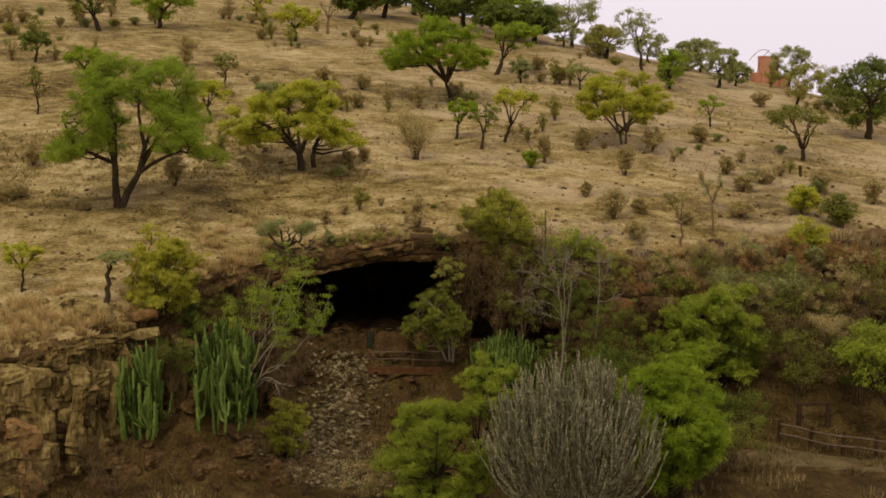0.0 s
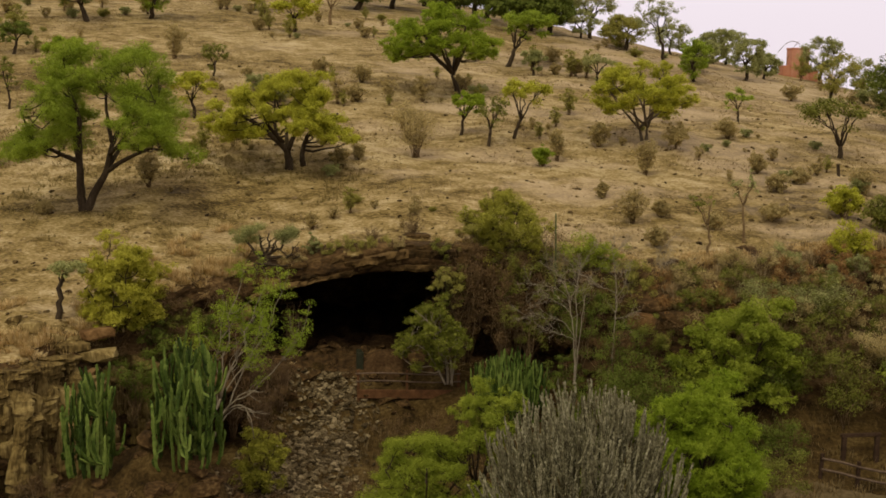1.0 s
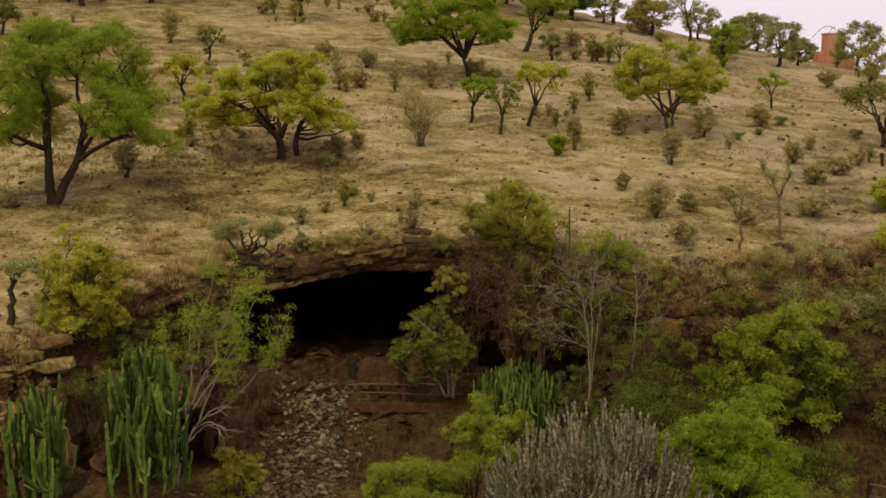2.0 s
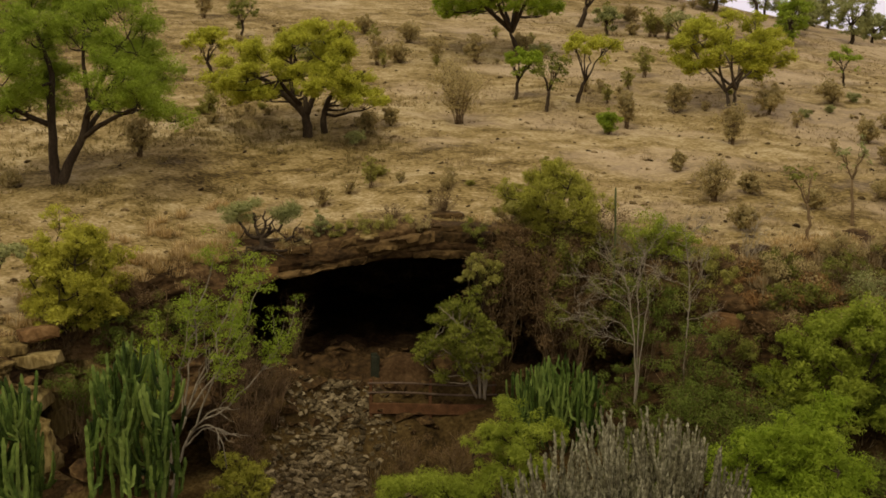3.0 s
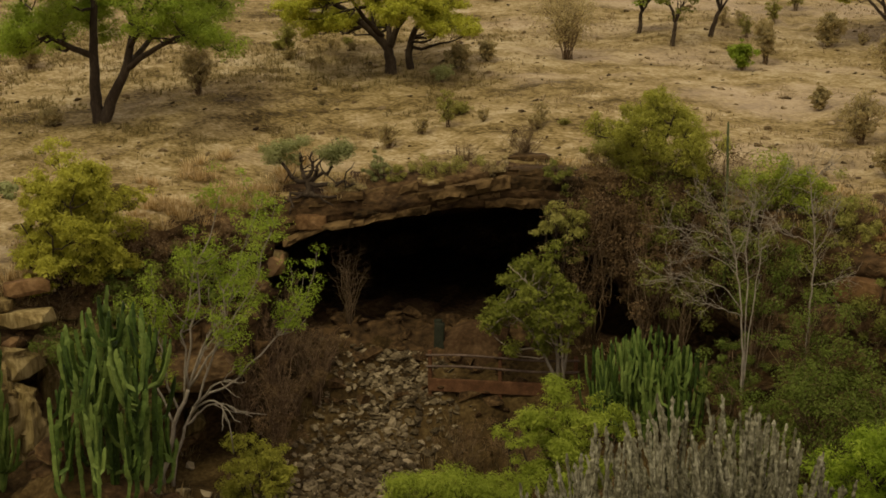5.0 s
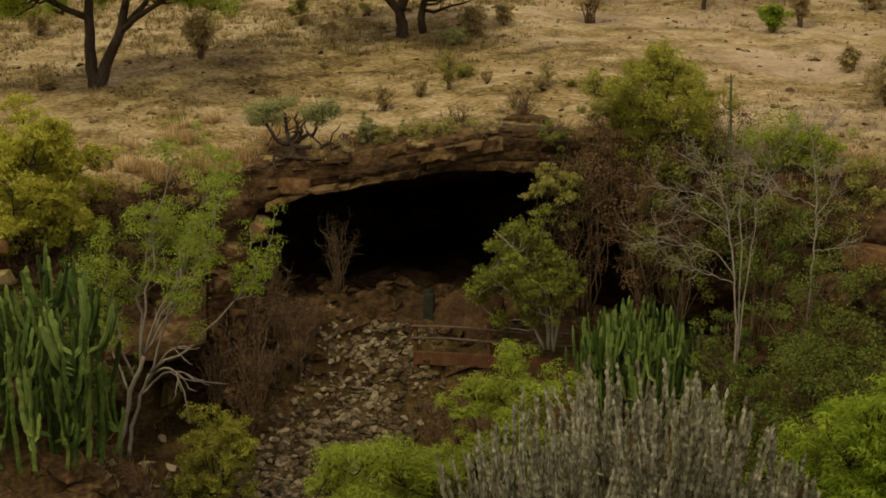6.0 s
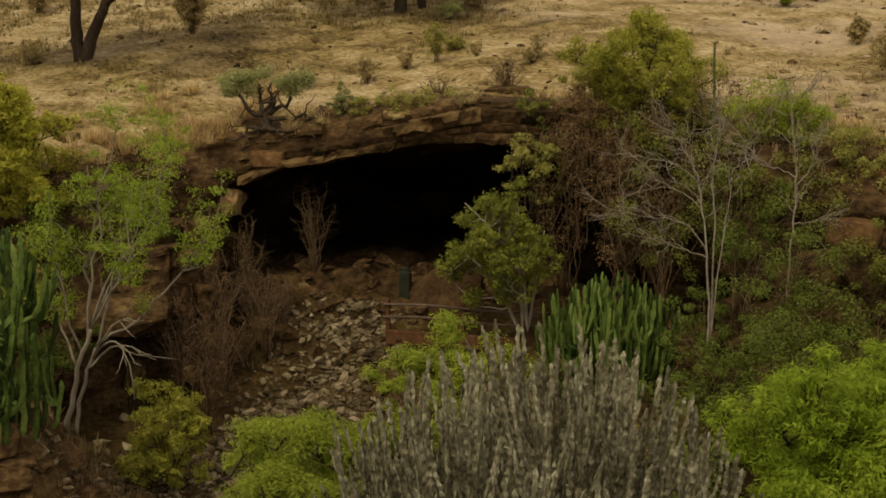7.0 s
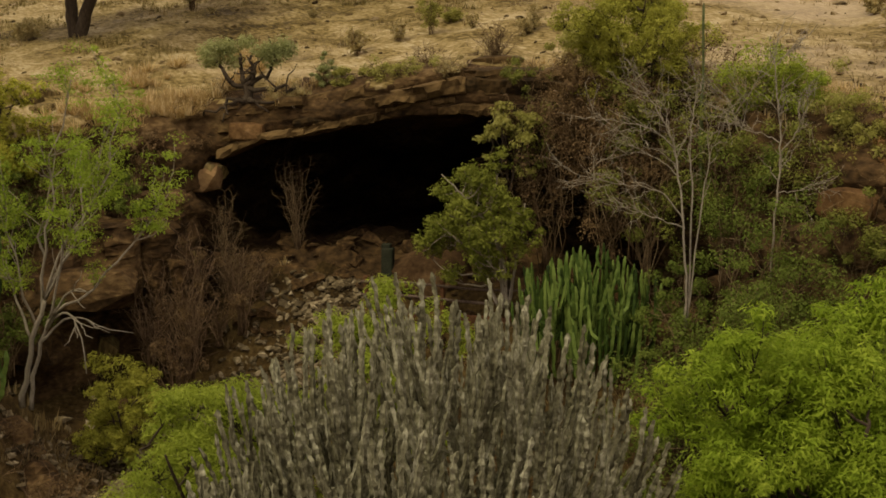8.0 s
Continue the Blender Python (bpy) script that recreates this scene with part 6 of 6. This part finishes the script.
def overhang():
    """A rock shelf over a dark hollow at the foot of the wall."""
    t = thing("rock_overhang", -8.7, -7.3, 0.0, "dark reddish rock shelf over a small hollow", "rock overhang")
    for k, (x, y, z, sz, turn, upright) in enumerate(((-0.2, 0.2, 0.85, (2.6, 2.2, 1.0), 30, 0), (0.5, 1.1, 1.5, (2.0, 1.5, 1.7), 18, 1), (-1.1, -0.7, 0.4, (1.3, 1.4, 2.0), 40, 1),
                                                      (-0.7, 0.8, 2.0, (1.9, 1.4, 1.6), 50, 1), (1.3, 1.5, 0.4, (1.1, 1.2, 2.0), 20, 1), (0.9, 1.9, 1.8, (1.4, 1.1, 2.2), 10, 1))):
        ob = part("rock", buttress(sz, 50 + k) if upright else slab_mesh(sz, 500 + k), M_ROCK, t)
        ob.matrix_basis = pose(x, y, z, 2 * k - 5, 3 - 2 * k, turn)


def layered_rocks(label, rows):
    """Broken beds of rock stacked in the face of the cliff."""
    rng = np.random.default_rng(21)
    x0, y0, z0 = rows[0][:3]
    t = thing("rock_outcrop", x0, y0, z0, label, "rock outcrop")
    for k, (x, y, z, sz, m) in enumerate(rows):
        ob = part("rock", slab_mesh(sz, 600 + k), m, t)
        ob.matrix_basis = pose(x - x0, y - y0, z - z0, rng.normal(0, 4), rng.normal(0, 4), rng.normal(10, 14))


layered_rocks("pale layered sandstone beds at the cliff's edge", (
    (-12.1, -9.9, 1.6, (1.7, 1.2, 0.7), M_CLIFF), (-12.3, -9.8, 2.15, (1.5, 1.2, 0.4), M_ORANGE), (-11.8, -9.7, 2.6, (1.7, 1.2, 0.45), M_CLIFF), (-12.5, -9.9, 3.0, (1.4, 1.1, 0.35), M_CLIFF),
    (-11.7, -9.4, 3.3, (1.1, 1.0, 0.4), M_ORANGE), (-13.2, -10.6, 2.3, (1.3, 1.0, 0.6), M_CLIFF), (-11.3, -9.3, 1.9, (1.1, 0.9, 0.6), M_CLIFF), (-13.1, -10.5, 1.5, (1.5, 1.0, 0.8), M_ORANGE)))
layered_rocks("broken brown and orange cliff rocks among dry growth", (
    (7.5, -5.6, 3.1, (1.1, 1.0, 0.7), M_ORANGE), (7.9, -5.8, 2.4, (1.4, 1.1, 0.9), M_ROCK), (8.7, -5.6, 3.2, (1.3, 1.1, 0.7), M_ROCK), (8.5, -6.0, 1.7, (1.5, 1.2, 0.8), M_ROCK), (6.9, -5.7, 2.4, (1.2, 1.0, 0.8), M_ROCK),
    (9.6, -5.6, 2.9, (1.2, 1.0, 0.8), M_ORANGE), (7.3, -5.9, 1.6, (1.4, 1.0, 0.9), M_ROCK), (9.7, -5.9, 2.0, (1.4, 1.0, 0.8), M_ROCK)))


overhang()
outcrop("dark sandstone rocks of the cliff among shrubs", 5, 20, 30, -6, ((0.7, 1.8), (0.3, 0.8)), 10)


def earth_bank():
    """A smooth bank of red earth behind the fence."""
    t = thing("earth_bank", -2.15, -2.8, 0.2, "smooth bank of bare reddish earth in the cave mouth", "earth bank")
    n, m = 14, 26
    h = np.linspace(0, 1, n)
    a = np.linspace(0, 2 * np.pi, m, endpoint=False)
    r = np.sqrt(1 - h ** 2.4 * 0.97)
    P = np.stack([np.cos(a)[None] * r[:, None] * 1.25, np.sin(a)[None] * r[:, None] * 0.9, np.repeat(h[:, None], m, 1) * 1.15], -1)
    P += 0.22 * fbm(P * 1.9 + 3, 4)[..., None] * np.array([1, 1, 0.5])
    b = Build()
    b.loft(P)
    part("mound", b, M_REDSOIL, t, smooth=True)


earth_bank()


def rim_rocks():
    """Pale broken rocks scattered over the ground above the cliff."""
    rng = np.random.default_rng(14)
    data = [slab_mesh((1.0, 0.75, 0.42), 820 + k).mesh("rim_rock", M_CLIFF) for k in range(7)]
    for k in range(64):
        x = rng.uniform(-18.5, -8.6)
        y = float(rim_y(x)) + 0.2 + 4.6 * rng.random() ** 1.5
        if float(vnoise(np.array([[x * 0.5, y * 0.5, 8.0]]))[0]) < -0.1:
            continue
        s_ = 0.22 + 0.75 * rng.random() ** 2.2
        ob = new("rim_rock", data[k % 7])
        ob.matrix_basis = Matrix.LocRotScale((x, y, drop(x, y) + s_ * 0.06), Euler((0.2 * rng.normal(), 0.2 * rng.normal(), rng.random() * 6.28)), (s_, s_, s_))
        tagged(ob, "pale broken sandstone rock lying among dry grass", "rock", "rocks above the cliff")


rim_rocks()


def path():
    """A trodden strip of pale earth on the hollow's right bank."""
    xs = np.linspace(9.5, 26, 46)
    mid = np.interp(xs, [9.5, 13, 17, 26], [-12.6, -11.5, -12.4, -14])
    us = np.linspace(-1.1, 1.1, 9)
    P = np.array([[(x, y + u, drop(x, y + u) + 0.05 - 0.09 * (abs(u) / 1.1) ** 4) for u in us] for x, y in zip(xs, mid)])
    P[..., 2] += 0.03 * vnoise(P * 2.5)
    b = Build()
    i = np.arange(45)[:, None] * 9 + np.arange(8)[None]
    b.add(P.reshape(-1, 3), np.stack([i, i + 9, i + 10, i + 1], -1).reshape(-1, 4))
    tagged(new("path", b.mesh("path", M_PATH, True)), "trodden pale earth path beside the rail fence", "path", kind="structure")


path()


# ---- grass ----
def grass(name, label, pts, size, spread, blades, material, seed, thin=0.09, splay=0.9):
    """Tufts of bent blades at places in the plan."""
    rng = np.random.default_rng(seed)
    base = np.array([(x, y, drop(x, y) - 0.02) for x, y in pts])
    n = len(base) * blades
    p = np.repeat(base, blades, 0)
    s = np.repeat(rng.uniform(0.55, 1.3, len(base)), blades)[:, None] * size
    a = rng.random(n) * 6.283
    lean = rng.uniform(0.1, splay, n)[:, None]
    d = np.stack([np.cos(a), np.sin(a), 0 * a], 1)
    root = p + d * spread * rng.random((n, 1)) * s
    side = np.stack([-d[:, 1], d[:, 0], 0 * a], 1) * (thin * s)
    tip = root + d * lean * s * 0.8 + np.array([0, 0, 1.0]) * s * (1.15 - 0.55 * lean)
    b = Build()
    b.tris(np.stack([root - side, root + side, tip], 1))
    return tagged(new(name, b.mesh(name, material)), label, "grass", kind="stuff")


rng = np.random.default_rng(31)
xy = np.stack([rng.uniform(-36, 36, 90000), rng.uniform(-12, 58, 90000)], 1)
patch = vnoise(np.stack([xy[:, 0] * 0.3, xy[:, 1] * 0.45, 0 * xy[:, 0] + 3], 1)) + 0.6 * vnoise(np.stack([xy[:, 0] * 1.3, xy[:, 1] * 1.3, 0 * xy[:, 0] + 5], 1))
keep = (xy[:, 1] > rim_y(xy[:, 0]) + 0.15) & (np.abs(xy[:, 0]) < 14 + 0.42 * (xy[:, 1] + 14)) & (patch > 0.15)
grass("dry_grass", "short dry tan grass in patches over the slope", xy[keep][:15000], 0.14, 1.0, 7, M_GRASS, 1, splay=1.5)
x = rng.uniform(-20, 20, 9000)
y = rim_y(x) + rng.normal(0.35, 0.5, 9000)
patch = vnoise(np.stack([x * 0.7, y * 0.7, 0 * x + 9], 1))
keep = (patch > 0.0) & ((x < -8.6) | (x > 0.5) | (patch > 0.35))
grass("dry_grass", "long golden dry grass along the cliff edge", np.stack([x, y], 1)[keep][:1700], 0.19, 0.9, 14, M_RIMGRASS, 2, thin=0.07, splay=1.4)
x = rng.uniform(-21, -7.4, 1500)
y = rim_y(x) + 0.1 + 5.0 * rng.random(1500) ** 1.4
patch = vnoise(np.stack([x * 0.8, y * 0.8, 0 * x + 19], 1))
grass("dry_grass", "rounded golden grass tussocks on the pale ground by the rim", np.stack([x, y], 1)[patch > 0.05][:360], 0.3, 0.6, 70, M_RIMGRASS, 4, thin=0.05, splay=1.5)


x, y = rng.uniform(-26, -3, 16000), rng.uniform(-6, 14, 16000)
patch = vnoise(np.stack([x * 0.22, y * 0.3, 0 * x + 31], 1)) + 0.7 * vnoise(np.stack([x * 0.9, y * 1.1, 0 * x + 33], 1)) + 0.035 * (-10 - x)
keep = (y > rim_y(x) + 5.0) & (y > -1.5) & (patch > 0.2)
grass("dry_grass", "olive-brown dry grass under the large slope tree", np.stack([x, y], 1)[keep][:4500], 0.17, 0.9, 7, M_OLIVEGRASS, 5, splay=1.3)
x, y = rng.uniform(-14, 20, 9000), rng.uniform(-24, -5, 9000)
patch = vnoise(np.stack([x * 0.6, y * 0.6, 0 * x + 21], 1))
keep = (y < base_y(x) - 0.2) & (patch > 0.0) & ((np.abs(x + 4.5) > 1.6) | (y < -12))
grass("dry_grass", "dry brown grass and litter on the hollow's floor", np.stack([x, y], 1)[keep][:2600], 0.3, 0.9, 8, M_LITTER, 3)


x = rng.uniform(8.5, 24, 9000)
f = rng.random(9000)
y = base_y(x) + (rim_y(x) - base_y(x)) * f
patch = vnoise(np.stack([x * 0.8, y * 0.8, 0 * x + 41], 1))
grass("dry_grass", "dry tan grass hanging on the steep bank", np.stack([x, y], 1)[patch > -0.05][:3000], 0.34, 0.9, 9, M_GRASS, 6, thin=0.07, splay=1.4)


# ---- rubble before the cave ----
def stone_mesh(seed):
    rng = np.random.default_rng(seed)
    bm = bmesh.new()
    for k in range(13):
        d = rng.normal(0, 1, 3)
        d /= np.linalg.norm(d)
        bm.verts.new(d * np.array([0.5, 0.38, 0.26]) * rng.uniform(0.8, 1.1))
    bmesh.ops.convex_hull(bm, input=bm.verts[:])
    for v in [v for v in bm.verts if not v.link_faces]:
        bm.verts.remove(v)
    b = Build()
    b.bm(bm)
    return b


stone_data = [stone_mesh(900 + k).mesh("stone", M_STONE) for k in range(8)]
brown_data = [stone_mesh(950 + k).mesh("boulder", M_ROCK) for k in range(5)]
rubble = tagged(new("rubble_slope"), "loose grey-brown rubble spilling from the cave mouth", "rubble")
rubble.location = (-4.5, -5.5, -1.2)

bpy.context.view_layer.update()
rng = np.random.default_rng(77)
loose = Build()
count = 0
while count < 4000:
    y = rng.uniform(-12.5, -3.4)
    mid = np.interp(y, [-12.5, -8, -5, -2.6], [-5.2, -5.0, -4.2, -3.9])
    x = rng.normal(mid, np.interp(y, [-12.5, -8, -5, -2.6], [1.8, 1.2, 0.9, 0.8]))
    if x > -3.1 and y > -6:
        if y > -4.3 or x > -1.5:
            if rng.random() < 0.6:
                continue
    if y > rim_y(x) - 0.3 and x < -7:
        continue
    z = float(TREE.ray_cast(Vector((x, y, 3.4)), Vector((0, 0, -1)))[0].z)
    s = (0.2 if count < 300 else 0.09) + 0.27 * rng.random() ** 2.4
    m = Matrix.LocRotScale((x, y, z + s * 0.08), Euler(rng.normal(0, 0.35, 3).tolist()[:2] + [rng.random() * 6.28]), (s, s, s))
    if count < 300:
        ob = new("stone", stone_data[count % 8])
        ob.parent = rubble
        ob.matrix_basis = Matrix.Translation((4.5, 5.5, 1.2)) @ m
    else:
        d = stone_data[count % 8]
        loose.add([(m @ v.co)[:] for v in d.vertices], [tuple(p.vertices) for p in d.polygons])
    count += 1
tagged(new("loose_stones", loose.mesh("loose_stones", M_STONE)), "small loose stones filling the rubble slope", "stones", kind="stuff")
# dark stones and clods on the slope
cave_rocks = tagged(new("cave_boulders"), "brown boulders on the cave's floor", "boulders")
for k in range(150):
    x, y = rng.uniform(-6.6, -0.6), rng.uniform(-5.0, -1.0)
    hit = TREE.ray_cast(Vector((x, y, 3.2)), Vector((0, 0, -1)))
    s_ = 0.16 + 0.6 * rng.random() ** 3
    ob = new("boulder", brown_data[k % 5])
    ob.parent = cave_rocks
    ob.matrix_basis = Matrix.LocRotScale((x, y, hit[0].z + s_ * 0.1), Euler((0.3 * rng.normal(), 0.3 * rng.normal(), rng.random() * 6.28)), (s_, s_, s_))
clods = Build()
for k in range(4200):
    y = -9 + 40 * rng.random() ** 1.6
    x = rng.uniform(-24, 26)
    if y < rim_y(x) + 0.1:
        continue
    s = 0.07 + 0.3 * rng.random() ** 4
    m = Matrix.LocRotScale((x, y, drop(x, y) + s * 0.05), Euler((0, 0, rng.random() * 6.28)), (s, s, s))
    d = stone_data[k % 8]
    clods.add([(m @ v.co)[:] for v in d.vertices], [tuple(p.vertices) for p in d.polygons])
tagged(new("slope_stones", clods.mesh("slope_stones", M_CLOD)), "small stones scattered over the dry slope", "stones", kind="stuff")


# ---- grey pillar, slope post and the path fence ----
def pillar():
    t = thing("stone_pillar", -3.06, -3.2, 0.2, "short dark grey upright concrete pillar behind the fence", "pillar")
    b = Build()
    b.box((0.28, 0.24, 1.4), pose(0, 0, 0.55, 0, 1.5, 8), 0.03)
    part("shaft", b, M_CONC, t)
    b = Build()
    b.box((0.22, 0.18, 0.1), pose(-0.02, 0, 1.29, 0, 1.5, 8), 0.02)
    part("cap", b, M_CONC, t)


pillar()


def path_fence():
    t = thing("wooden_fence", 13.0, -10.2, 0, "weathered wooden rail fence along the path", "fence")
    ends = []
    for k in range(5):
        x, y = 13.0 + 1.15 * k, -10.2 - 0.36 * k
        g = drop(x, y)
        b = Build()
        b.box((0.12, 0.12, 1.25), pose(x - 13.0, y + 10.2, g + 0.3, 2, 3 - k, 10 * k), 0.02)
        part("post", b, M_DARKWOOD, t)
        ends.append((x - 13.0, y + 10.13, g))
    ends = np.array(ends)
    for h in (0.36, 0.74):
        b = Build()
        u = np.linspace(0, 4, 17)
        line = np.stack([np.interp(u, range(5), ends[:, i]) for i in range(3)], 1) + (0, 0, h)
        line[:, 2] += 0.03 * np.sin(u * 3)
        b.tube(line, [0.045] * 17, 6)
        part("rail", b, M_WOOD, t)
    x, y = 14.0, -9.4
    g = drop(x, y)
    t = thing("timber_gate", x, y, g - 0.1, "dark timber gate of two posts and a crossbar", "gate")
    for o in (0.0, 1.15):
        b = Build()
        b.box((0.16, 0.16, 0.95), pose(o, 0, 0.42, 0, 2, 6), 0.02)
        part("post", b, M_DARKWOOD, t)
    b = Build()
    b.box((1.4, 0.12, 0.13), pose(0.58, 0, 0.95, 0, -2, 0), 0.02)
    part("crossbar", b, M_DARKWOOD, t)


path_fence()
post = thing("fence_post", 19.9, 11.7, drop(19.9, 11.7) - 0.1, "lone dark wooden post on the slope", "post")
b = Build()
b.box((0.14, 0.14, 0.75), pose(0, 0, 0.3, 0, -4, 0), 0.02)
part("shaft", b, M_BARK, post)
